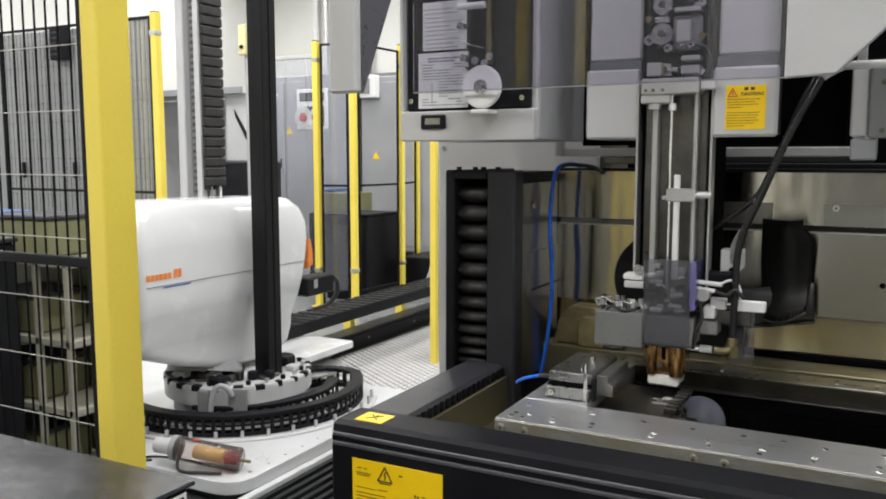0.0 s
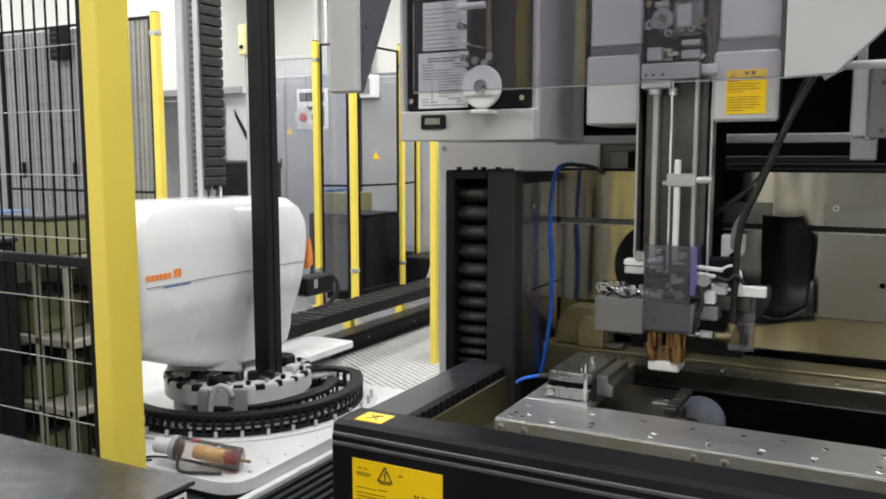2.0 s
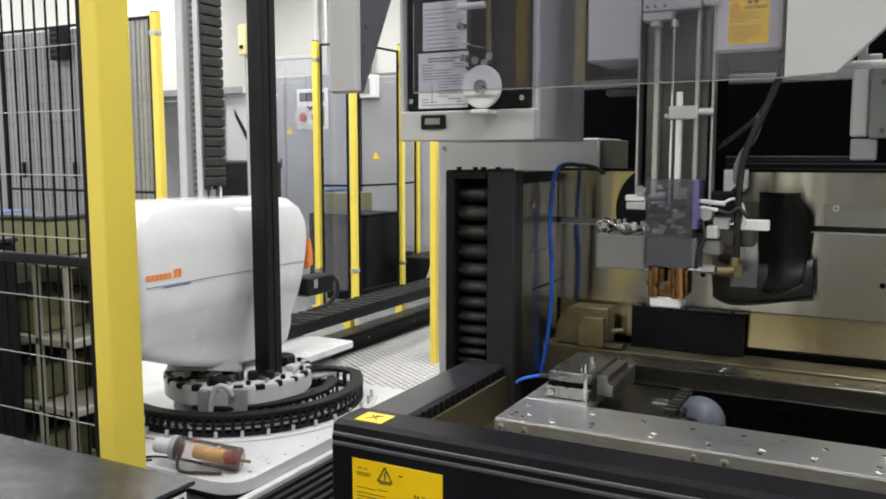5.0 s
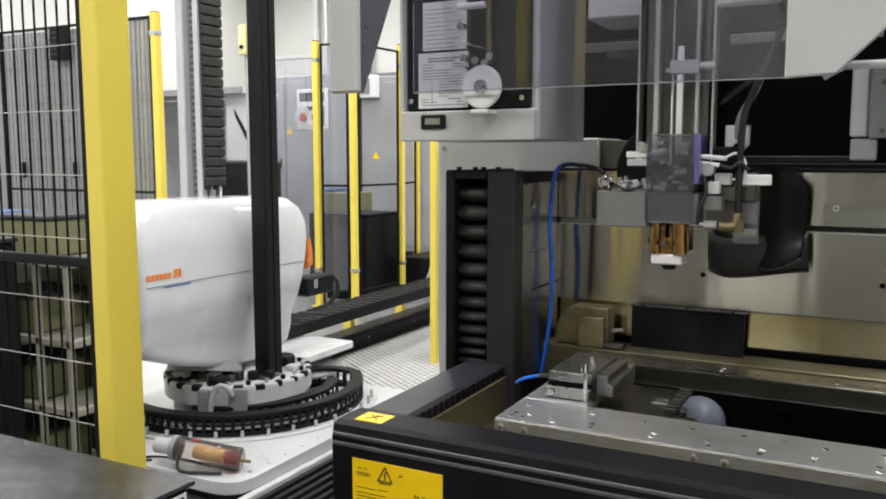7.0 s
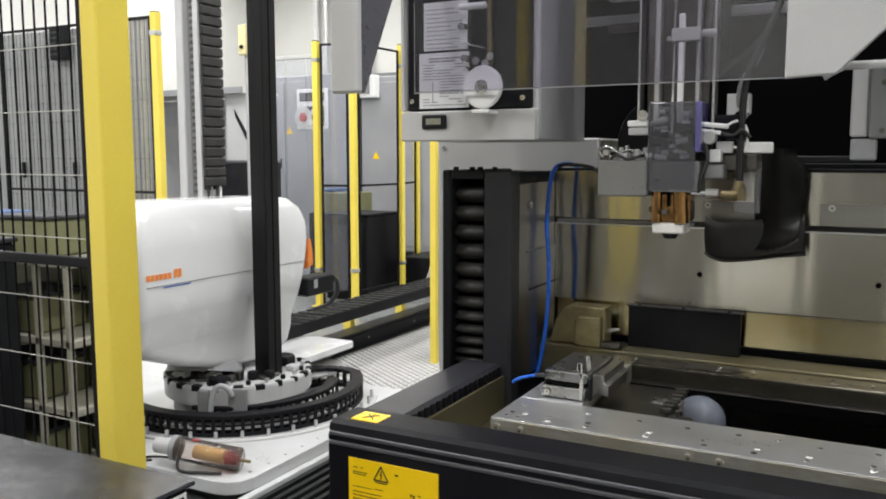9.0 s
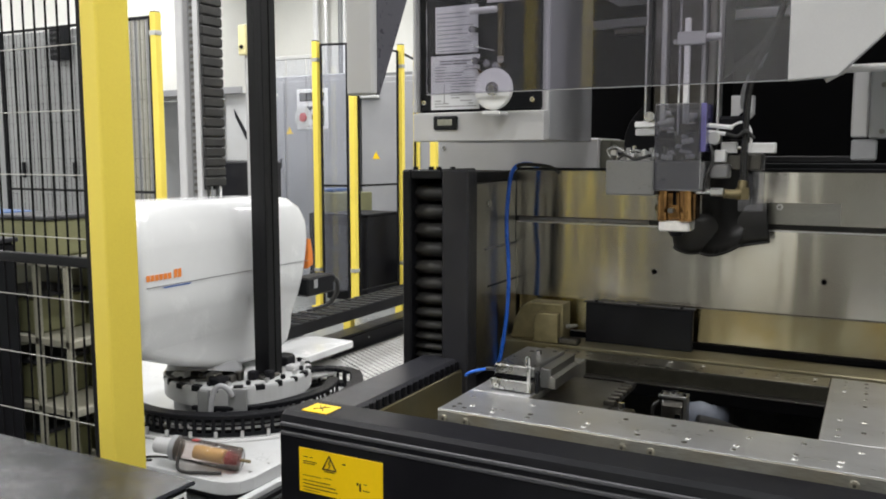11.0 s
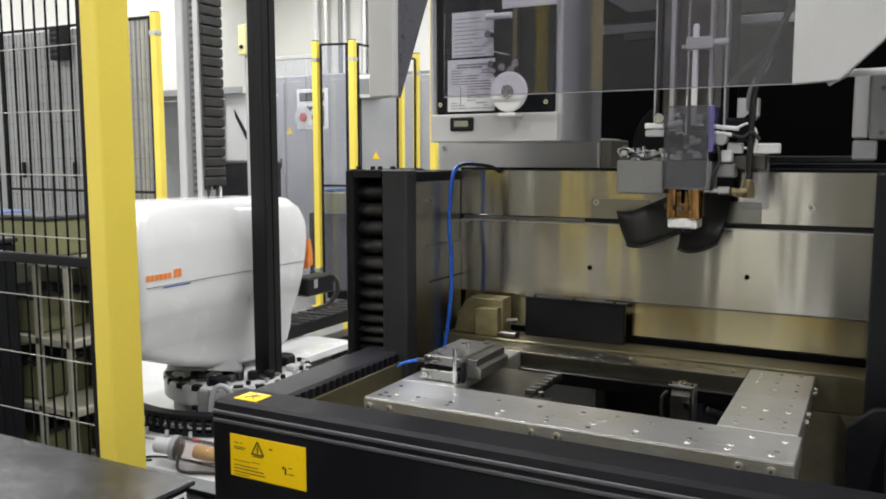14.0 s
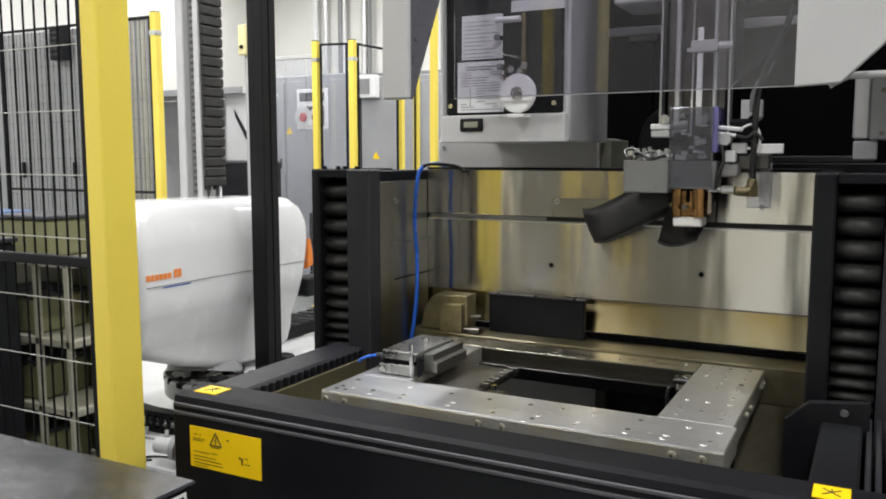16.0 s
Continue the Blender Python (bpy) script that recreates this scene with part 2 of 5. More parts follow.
def tube(points, r, bm=None, seg=10, smooth_steps=6):
    """A bent hose through the points."""
    pts = [Vector(p) for p in points]
    fine = []
    for i in range(len(pts) - 1):
        p0, p1, p2, p3 = pts[max(i - 1, 0)], pts[i], pts[i + 1], pts[min(i + 2, len(pts) - 1)]
        for k in range(smooth_steps):
            s = k / smooth_steps
            fine.append(0.5 * ((2 * p1) + (p2 - p0) * s + (2 * p0 - 5 * p1 + 4 * p2 - p3) * s * s + (3 * p1 - p0 - 3 * p2 + p3) * s ** 3))
    fine.append(pts[-1])
    t = bmesh.new()
    rings, ref = [], Vector((0.31, 0.2, 0.93))
    for i, p in enumerate(fine):
        d = (fine[min(i + 1, len(fine) - 1)] - fine[max(i - 1, 0)]).normalized()
        u = (ref - d * ref.dot(d)).normalized()
        ref, w = u, d.cross(u)
        rings.append([t.verts.new(p + r * (math.cos(a) * u + math.sin(a) * w)) for a in (2 * math.pi * k / seg for k in range(seg))])
    for a, b in zip(rings, rings[1:]):
        for k in range(seg):
            t.faces.new((a[k], a[(k + 1) % seg], b[(k + 1) % seg], b[k]))
    t.faces.new(rings[0][::-1])
    t.faces.new(rings[-1])
    bmesh.ops.recalc_face_normals(t, faces=t.faces)
    return join(bm, t)


def letters(name, text, size, m, material, parent):
    """Raised lettering in the built-in font; m lays it out (text runs along local x, up along local y)."""
    cu = bpy.data.curves.new(name, "FONT")
    cu.body, cu.size, cu.extrude, cu.offset = text, size, 0.0003, size * 0.025
    tmp = new(name, cu)
    me = bpy.data.meshes.new_from_object(tmp)
    bpy.data.objects.remove(tmp)
    me.transform(m)
    me.materials.append(material)
    ob = new(name, me)
    ob.parent = parent
    return ob


FRONT = Matrix.Rotation(radians(90), 4, "X")


def bolt(x, y, z, axis, r, parent, material=None):
    """A socket screw: round head with a hexagon recess, pointing along axis."""
    d = Vector(axis)
    p = Vector((x, y, z))
    bm = rod(p, p + d * r * 0.9, r, seg=14, bev=r * 0.15)
    ob = part("bolt", bm, material or CHROME, parent, smooth=False)
    part("socket", rod(p + d * r * 0.7, p + d * r * 0.92, r * 0.40, seg=6), DARKSTEEL, ob)
    return ob


# ---- the hall ----
X0, X1, Y0, Y1 = -9.5, 4.0, -3.5, 11.5
part("floor", bx(X0, X1, Y0, Y1, -0.1, 0.0, 0), FLOOR).update_tag()
tagged(bpy.data.objects["floor"], "grey painted workshop floor", "floor", kind="structure")
# The south wall is out of view; its grey is chosen for reflections.
for nm, b, mt in (("wall_north", (X0, X1, Y1, Y1 + 0.15, 0, CEILING), WALLPAINT), ("wall_south", (X0, X1, Y0 - 0.15, Y0, 0, CEILING), SOUTHGREY),
                  ("wall_west", (X0 - 0.15, X0, Y0, Y1, 0, CEILING), WALLPAINT), ("wall_east", (X1, X1 + 0.15, Y0, Y1, 0, CEILING), WALLPAINT)):
    tagged(part(nm, bx(*b, 0), mt), "plain painted panel wall of the workshop", "wall", kind="structure")
# Pale strips added behind the camera as bright streaks for the steel to reflect.
for x, w in ((-8.8, 1.2), (-6.6, 0.7), (-5.2, 0.9), (-3.3, 0.16), (-1.17, 0.50), (-0.66, 0.12), (0.7, 0.8), (2.5, 1.2)):
    tagged(part("trim", bx(x, x + w, Y0 + 0.001, Y0 + 0.06, 0, CEILING - 0.002, 0.004), WALLPAINT), "unseen pale strip added for reflections in the steel", "trim", kind="structure")
tagged(part("ceiling", bx(X0, X1, Y0, Y1, CEILING, CEILING + 0.1, 0), CEILPAINT), "white workshop ceiling", "ceiling", kind="structure")
for x, y in LAMP_PLACES:
    fix = thing("ceiling_light", "long white fluorescent ceiling light", "ceiling light", "ceiling lights")
    part("housing", bx(x - 0.14, x + 0.14, y - 0.65, y + 0.65, CEILING - 0.07, CEILING - 0.004, 0.01), WHITEPLASTIC, fix)
    part("diffuser", bx(x - 0.11, x + 0.11, y - 0.6, y + 0.6, CEILING - 0.085, CEILING - 0.071, 0.004), LAMPGLOW, fix)
    ld = bpy.data.lights.new("tube_light", "AREA")
    ld.shape, ld.size, ld.size_y, ld.energy, ld.color = "RECTANGLE", 0.28, 1.25, LAMP_WATTS, (1.0, 0.99, 0.98)
    lo = new("tube_light", ld)
    lo.location = (x, y, CEILING - 0.095)


# ---- work tank ----
tank = thing("work_tank", "dark steel work tank of a wire erosion machine, front gate lowered", "machine tank")
TL, TR = -0.80, 0.41           # outer left and right of the front gate
# front gate: stepped top, long black panel
gate = part("front_gate", prism([(1.117, 0.30), (1.117, 0.968), (1.121, 0.972), (1.117, 0.976), (1.117, 0.984), (1.123, 0.988), (1.119, 0.992),
                                 (1.122, 1.003), (1.135, 1.008), (1.205, 1.008), (1.215, 1.0), (1.215, 0.30)], "x", TL, TR, 0.003), BLACK, tank, "black painted lowered gate")
for zz in (0.972, 0.988):
    part("gate_seam", bx(TL + 0.004, TR - 0.004, 1.1135, 1.119, zz - 0.0035, zz + 0.0035, 0.0015), STRIP, gate)
# side rails at the left and right
part("left_rail", prism([(-0.80, 0.55), (-0.80, 0.985), (-0.795, 1.0), (-0.715, 1.0), (-0.705, 0.994), (-0.705, 0.55)], "y", 1.217, 1.64, 0.002), CHARCOAL, tank)
part("left_rail_step", bx(-0.7025, -0.696, 1.217, 1.68, 0.55, 0.978, 0.002), OLIVELEDGE, tank)
part("corner_sheet", bx(0.12, 0.2785, 1.838, 1.93, 0.617, 0.9295, 0.001), OILSHEET, tank)
for k in range(17):
    y = 1.235 + k * 0.0235
    part("rail_tooth", bx(-0.7048, -0.6995, y, y + 0.009, 0.979, 0.9985, 0.001), BLACK, tank)
part("left_gutter", bx(-0.695, -0.585, 1.217, 1.68, 0.55, 0.90, 0.002), OLIVELEDGE, tank)
part("right_rail", bx(0.302, 0.366, 1.217, 1.52, 0.55, 1.003, 0.004), BLACK, tank)
rp = part("corner_plate", prism([(0.243, 0.80), (0.243, 0.998), (0.282, 1.034), (0.376, 1.044), (0.376, 0.80)], "y", 1.521, 1.536, 0.003), BLACK, tank, "black chamfered corner plate")
part("plate_screw", rod((0.337, 1.515, 1.022), (0.337, 1.5205, 1.022), 0.007, seg=12, bev=0.001), CHROME, rp)
for x in (0.372, 0.386, 0.40):
    part("outer_fin", bx(x, x + 0.008, 1.217, 1.60, 0.5, 0.995, 0.002), CHARCOAL, tank)
part("tank_floor", bx(-0.70, 0.32, 1.217, 1.93, 0.60, 0.615, 0), BLACK, tank)
part("bath", bx(-0.5845, 0.278, 1.219, 1.834, 0.6155, 0.74, 0), LIQUID, tank, "dark still liquid in the tank")
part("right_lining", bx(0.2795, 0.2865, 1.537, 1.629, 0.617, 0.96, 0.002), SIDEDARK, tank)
# pillars with bellows
def pillar(x0, x1, bel0, bel1, inner):
    p = part("pillar", bx(x0, bel0, 1.63, 1.98, 0.5, 1.425, 0.004), BLACK, tank, "black pillar beside the gate opening")
    part("pillar_side", bx(bel1, x1, 1.63, 1.68 if inner > 0 else 1.98, 0.5, 1.425, 0.004), CHARCOAL, p)
    if inner > 0:
        part("pillar_core", bx(bel1, -0.703, 1.681, 1.98, 0.5, 1.42, 0.002), BLACK, p)
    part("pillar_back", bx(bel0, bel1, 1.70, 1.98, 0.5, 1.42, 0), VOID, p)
    part("pillar_cap", bx(bel0 + 0.001, bel1 - 0.001, 1.632, 1.70, 1.405, 1.424, 0.002), BLACK, p)
    z = 0.985
    n = 0
    while z < 1.385:
        h = 0.019 + 0.024 * min(1.0, n / 8.0)
        b = part("bellows_fold", prism([(1.695, z), (1.66, z + h * 0.12), (1.645, z + h * 0.5), (1.66, z + h * 0.86), (1.695, z + h * 0.96)], "x", bel0 + 0.002, bel1 - 0.002, 0.0), RUBBER, p, smooth=True)
        z += h
        n += 1
    return p
left_pillar = pillar(-0.85, -0.682, -0.828, -0.748, 1)
right_pillar = pillar(0.266, 0.46, 0.304, 0.384, -1)
for x in (-0.83, -0.79, -0.77, -0.735):
    part("cap_screw", rod((x, 1.66, 1.424), (x, 1.66, 1.432), 0.006, seg=10), BLACK, left_pillar)
part("paper_tag", bx(0.436, 0.458, 1.6275, 1.6295, 1.258, 1.292, 0.0004), PAPER, right_pillar, "small white printed tag")
for z in (1.266, 1.274, 1.282):
    part("print_bar", bx(0.439, 0.455, 1.6268, 1.6273, z, z + 0.002, 0), FADEDINK, right_pillar)
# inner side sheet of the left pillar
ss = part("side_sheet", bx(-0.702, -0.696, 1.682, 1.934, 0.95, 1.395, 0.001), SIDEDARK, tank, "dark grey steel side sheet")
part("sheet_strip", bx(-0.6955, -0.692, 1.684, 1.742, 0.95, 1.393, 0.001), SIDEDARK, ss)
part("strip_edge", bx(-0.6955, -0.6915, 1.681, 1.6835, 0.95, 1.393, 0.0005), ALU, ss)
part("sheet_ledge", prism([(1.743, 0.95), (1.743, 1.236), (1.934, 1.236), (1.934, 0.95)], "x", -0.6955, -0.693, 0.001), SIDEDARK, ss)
part("ledge_edge", bx(-0.6955, -0.690, 1.745, 1.934, 1.2365, 1.241, 0.001), GREYBLOCK, ss)
part("ledge_groove", bx(-0.6928, -0.6915, 1.76, 1.932, 1.147, 1.152, 0), RUBBER, ss)
bolt(-0.6955, 1.76, 1.345, (1, 0, 0), 0.008, tank)
# back wall: upper sheet, groove strip, lower sheet, stained foot
back = part("back_sheet", bx(-0.695, 0.279, 1.938, 1.95, 1.306, 1.421, 0.001), WALLSTEEL, tank, "brushed steel back wall of the tank")
part("top_trim", bx(-0.695, 0.279, 1.934, 1.958, 1.4215, 1.428, 0.001), BLACK, back)
part("groove_strip", bx(-0.695, 0.279, 1.9475, 1.956, 1.2955, 1.3055, 0), RUBBER, back, "black sliding seal strip")
part("groove_lip", bx(-0.69, -0.36, 1.9395, 1.9465, 1.2955, 1.3045, 0.002), GREYBLOCK, back)
lower = part("lower_sheet", bx(-0.695, 0.279, 1.935, 1.9465, 1.107, 1.2945, 0), WALLSTEEL, tank)
part("sheet_edge", bx(-0.69, 0.279, 1.9342, 1.9348, 1.2912, 1.2940, 0), ALU, lower)
foot_arc = [(1.9475 - 0.005 * (k / 9) ** 2, 1.1055 - 0.0785 * k / 9) for k in range(10)]
part("stained_foot", prism(foot_arc + [(y + 0.012, z) for y, z in reversed(foot_arc)], "x", -0.695, 0.279), STAINED, tank, "oil-stained bent steel strip", smooth=False)
part("foot_fold", bx(-0.30, 0.2785, 1.9335, 1.9349, 1.1075, 1.1105, 0), DARKSTEEL, tank)
part("dark_seam", bx(-0.695, 0.279, 1.926, 1.936, 1.012, 1.026, 0.001), VOID, tank)
part("back_ledge", bx(-0.695, 0.279, 1.835, 1.934, 0.93, 1.010, 0.002), OLIVELEDGE, tank)
for x in (-0.343, 0.020):
    part("sheet_hole", rod((x, 1.9335, 1.186), (x, 1.940, 1.186), 0.0058, seg=14), VOID, lower)
for x in (-0.325, -0.08):
    part("wiper_plate", bx(x - 0.018, x + 0.125, 1.9365, 1.9378, 1.307, 1.354, 0), SIDEDARK, back, "thin dull steel plate")
for x in (-0.33, -0.075, 0.145):
    bolt(x, 1.938, 1.345, (0, -1, 0), 0.007, back, ALU)
db = part("dark_box", bx(-0.496, -0.245, 1.898, 1.9165, 1.0105, 1.106, 0.002), BLACK, tank, "matt black lower arm cover")
part("cover_lip", bx(-0.500, -0.240, 1.894, 1.9165, 1.1065, 1.110, 0.001), CHARCOAL, db)
for x in (-0.47, -0.37, -0.27):
    part("cover_screw", rod((x, 1.90, 1.110), (x, 1.90, 1.113), 0.004, seg=8), BLACK, db)
hatch = part("stained_hatch", prism([(-0.676, 1.011), (-0.664, 1.062), (-0.645, 1.092), (-0.628, 1.103), (-0.54, 1.103), (-0.54, 1.011)], "y", 1.86, 1.916, 0.004), OILBLOCK, tank, "bevelled oil-stained block")
part("hatch_step", prism([(-0.607, 1.011), (-0.607, 1.072), (-0.597, 1.083), (-0.545, 1.083), (-0.545, 1.011)], "y", 1.837, 1.8595, 0.003), OILBLOCK, hatch)
part("hatch_pin", rod((-0.539, 1.885, 1.045), (-0.512, 1.885, 1.05), 0.006, seg=10, r2=0.004), MIDSTEEL, hatch)
part("hatch_bar", bx(-0.545, -0.497, 1.84, 1.866, 1.0108, 1.026, 0.003), DARKSTEEL, hatch)
# yellow warning films
def warn_film(x0, x1, z0, z1, y, parent, lines):
    """A yellow warning film on a face that looks along -y, with a triangle sign and bars of small print."""
    f = part("warning_label", bx(x0, x1, y - 0.0012, y, z0, z1, 0.0004), LABEL, parent, "yellow warning label")
    w, h = x1 - x0, z1 - z0
    for u, v, du, dv in lines:
        part("print_bar", bx(x0 + u * w, x0 + (u + du) * w, y - 0.0018, y - 0.0013, z0 + v * h, z0 + (v + dv * 0.6) * h, 0), INK, f)
    return f
def sign(cx, cz, s, y, parent, ink=INK):
    """A hollow triangle with a flash."""
    bm = bmesh.new()
    pts = [(cx, cz + s), (cx - s * 0.95, cz - s * 0.7), (cx + s * 0.95, cz - s * 0.7)]
    for (a, b), (c, d) in zip(pts, pts[1:] + pts[:1]):
        rod((a, y, b), (c, y, d), s * 0.09, bm, 6)
    rod((cx + s * 0.12, y, cz + s * 0.5), (cx - s * 0.1, y, cz), s * 0.07, bm, 6)
    rod((cx - s * 0.1, y, cz), (cx + s * 0.1, y, cz), s * 0.07, bm, 6)
    rod((cx + s * 0.1, y, cz), (cx - s * 0.05, y, cz - s * 0.5), s * 0.07, bm, 6)
    return part("triangle_sign", bm, ink, parent)
film = warn_film(-0.757, -0.586, 0.873, 0.952, 1.1165, gate,
                 [(0.06, 0.8, 0.05, 0.03), (0.14, 0.8, 0.03, 0.03), (0.05, 0.70, 0.17, 0.025), (0.05, 0.655, 0.15, 0.025), (0.53, 0.78, 0.04, 0.05), (0.31, 0.55, 0.13, 0.03),
                  (0.05, 0.38, 0.22, 0.02), (0.30, 0.40, 0.10, 0.02), (0.05, 0.27, 0.33, 0.025), (0.05, 0.19, 0.40, 0.03), (0.05, 0.11, 0.42, 0.03), (0.05, 0.05, 0.20, 0.02),
                  (0.73, 0.28, 0.02, 0.28), (0.70, 0.4, 0.02, 0.1), (0.77, 0.30, 0.08, 0.03), (0.78, 0.44, 0.04, 0.03)])
sign(-0.693, 0.931, 0.0145, 1.115, film)
def corner_film(x0, x1, y0, y1, z):
    c = part("corner_label", bx(x0, x1, y0, y1, z, z + 0.0012, 0), LABEL, tank, "yellow pinch warning label")
    mx, my, s = (x0 + x1) / 2, (y0 + y1) / 2, 0.011
    bm = rod((mx - s, my - s, z + 0.0015), (mx + s, my + s, z + 0.0015), 0.0011, seg=6)
    rod((mx - s, my + s, z + 0.0015), (mx + s, my - s, z + 0.0015), 0.0011, bm, 6)
    rod((mx, my, z + 0.0015), (mx, my + s * 1.2, z + 0.0015), 0.0009, bm, 6)
    part("print_bar", bm, INK, c)
corner_film(-0.768, -0.715, 1.140, 1.185, 1.0085)
corner_film(0.311, 0.357, 1.148, 1.196, 1.0085)

# ---- work table ----
table = thing("work_table", "ground steel clamping frame with rows of bolt holes", "machine table")
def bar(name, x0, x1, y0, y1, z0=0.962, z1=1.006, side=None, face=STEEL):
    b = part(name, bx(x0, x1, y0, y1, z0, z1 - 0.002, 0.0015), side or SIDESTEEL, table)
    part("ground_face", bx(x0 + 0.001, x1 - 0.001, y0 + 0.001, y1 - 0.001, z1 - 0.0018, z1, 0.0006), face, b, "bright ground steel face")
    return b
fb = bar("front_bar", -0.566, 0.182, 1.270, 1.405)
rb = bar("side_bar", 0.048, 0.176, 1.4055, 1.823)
# Back bar: the shade on its inner face is put into the side colour.
bb = bar("back_bar", -0.566, 0.0475, 1.748, 1.823, side=BARSHADE, face=OLIVESTEEL)
lb = bar("left_bar", -0.566, -0.445, 1.4055, 1.7475)
# Near-black lip: the dark under the back bar is in its colour.
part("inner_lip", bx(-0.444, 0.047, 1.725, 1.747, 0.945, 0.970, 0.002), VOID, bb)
part("lip_edge", bx(-0.443, 0.046, 1.7245, 1.7465, 0.9705, 0.9735, 0.0008), DARKSTEEL, bb)
for x in (-0.553, -0.510, -0.230, -0.184, 0.104, 0.150):
    bolt(x, 1.270, 0.990, (0, -1, 0), 0.0070, fb, BOLTSTEEL)
for y in (1.30, 1.34, 1.55, 1.60, 1.76, 1.79):
    bolt(0.176, y, 0.986, (1, 0, 0), 0.0065, rb, BOLTSTEEL)
random.seed(5)
# Bolt hole whose glint is drawn as a small bright disc.
def bolt_hole(x, y, host, r=0.0048):
    part("hole_glint", rod((x, y, 1.0035), (x, y, 1.0066), r, seg=9), random.choice((ALU, CERAMIC, CHROME, CHROME, DARKSTEEL)), host)
    part("glint_socket", rod((x + r * 0.2, y + r * 0.25, 1.0067), (x + r * 0.2, y + r * 0.25, 1.0070), r * 0.5, seg=6), DARKSTEEL, host)
for x in (-0.545, -0.52, -0.47, -0.405, -0.30, -0.215, -0.135, -0.06, 0.02, 0.085, 0.15):
    for y in (1.292, 1.312):
        bolt_hole(x + random.uniform(-0.004, 0.004), y, fb)
for x in (-0.54, -0.42, -0.33, -0.25, -0.17, -0.11, -0.05, 0.03, 0.11, 0.16):
    bolt_hole(x, 1.365 + random.uniform(-0.006, 0.006), fb)
for y in (1.435, 1.47, 1.53, 1.575, 1.63, 1.68, 1.725, 1.77, 1.80):
    for x in (0.075, 0.112, 0.15):
        if random.random() < 0.85:
            bolt_hole(x, y, rb, 0.0042)
for x in (-0.54, -0.51, -0.48, -0.45, -0.40, -0.34, -0.27, -0.20, -0.12, -0.05, 0.02):
    for y in (1.775, 1.80):
        bolt_hole(x, y, bb, 0.0040)

# clamp block on the left of the frame
clamp = thing("clamp_block", "stepped steel workpiece clamp bolted on the table frame", "clamp")
part("base_plate", bx(-0.532, -0.448, 1.425, 1.475, 1.0075, 1.029, 0.002), MIDSTEEL, clamp)
part("middle_plate", bx(-0.530, -0.452, 1.437, 1.56, 1.030, 1.036, 0.001), BLACK, clamp)
part("top_plate", bx(-0.528, -0.445, 1.433, 1.60, 1.037, 1.056, 0.002), MIDSTEEL, clamp)
part("jaw", prism([(-0.444, 1.012), (-0.444, 1.050), (-0.422, 1.050), (-0.422, 1.036), (-0.413, 1.032), (-0.413, 1.012)], "y", 1.46, 1.60, 0.0015), MIDSTEEL, clamp)
part("stop_pin", bx(-0.458, -0.451, 1.424, 1.431, 1.0075, 1.060, 0.001), CHROME, clamp)
part("clip_wire", bx(-0.528, -0.459, 1.428, 1.432, 1.0305, 1.034, 0.0008), VOID, clamp)
part("black_finger", bx(-0.443, -0.4365, 1.428, 1.440, 1.0075, 1.050, 0.002), BLACK, clamp)
part("setting_pin", rod((-0.462, 1.442, 1.056), (-0.462, 1.442, 1.074), 0.0055, seg=12, bev=0.001), CHROME, clamp)
part("setting_pin", rod((-0.470, 1.52, 1.056), (-0.470, 1.52, 1.070), 0.0055, seg=12, bev=0.001), CHROME, clamp)
for x, y in ((-0.515, 1.45), (-0.50, 1.56), (-0.458, 1.58)):
    part("plate_screw", rod((x, y, 1.056), (x, y, 1.0575), 0.005, seg=10), DARKSTEEL, clamp)
bolt(-0.519, 1.425, 1.018, (0, -1, 0), 0.0055, clamp)
# shelf with notched edge that reaches into the frame
shelf = thing("workpiece_shelf", "dark steel shelf with a notched edge inside the frame", "machine shelf")
part("shelf_plate", bx(-0.444, -0.306, 1.448, 1.64, 0.982, 0.992, 0.0015), DARKSTEEL, shelf)
for k in range(7):
    part("notch_block", bx(-0.322, -0.300, 1.47 + k * 0.024, 1.482 + k * 0.024, 0.9925, 1.002, 0.001), DARKSTEEL, shelf)
part("shelf_rod", rod((-0.436, 1.450, 0.986), (-0.312, 1.450, 0.986), 0.0065, seg=14, bev=0.001), MIDSTEEL, shelf)
part("shelf_arm", bx(-0.305, -0.262, 1.448, 1.475, 0.955, 0.9915, 0.003), DARKSTEEL, shelf)
part("shelf_screw", rod((-0.285, 1.46, 0.9915), (-0.285, 1.46, 1.004), 0.006, seg=10), CHROME, shelf)
# lower arm and lower guide under the frame
lower_head = thing("lower_guide", "dark lower wire guide with a pale round cap below the table", "wire guide")
dome = bmesh.new()
bmesh.ops.create_uvsphere(dome, u_segments=32, v_segments=16, radius=0.052)
bmesh.ops.transform(dome, matrix=Matrix.Translation((-0.300, 1.705, 0.914)) @ Matrix.Diagonal((1.0, 1.0, 0.98, 1.0)), verts=dome.verts)
part("cap", dome, mat("blue_grey_cap", (0.15, 0.165, 0.205), 0.5, vary=0.1), lower_head, "blue-grey round cap", smooth=True)
part("arm", bx(-0.36, -0.27, 1.72, 1.93, 0.80, 0.895, 0.01), DARKSTEEL, lower_head)
gh = part("guide_head", prism([(1.575, 0.90), (1.575, 0.962), (1.588, 0.975), (1.60, 0.975), (1.612, 0.962), (1.612, 0.90)], "x", -0.335, -0.295, 0.003), DARKSTEEL, lower_head)
part("guide_plate", bx(-0.342, -0.288, 1.578, 1.61, 0.9755, 0.982, 0.0015), MIDSTEEL, gh)
for x in (-0.336, -0.294):
    part("guide_screw", rod((x, 1.585, 0.982), (x, 1.585, 0.987), 0.004, seg=10), CHROME, gh)
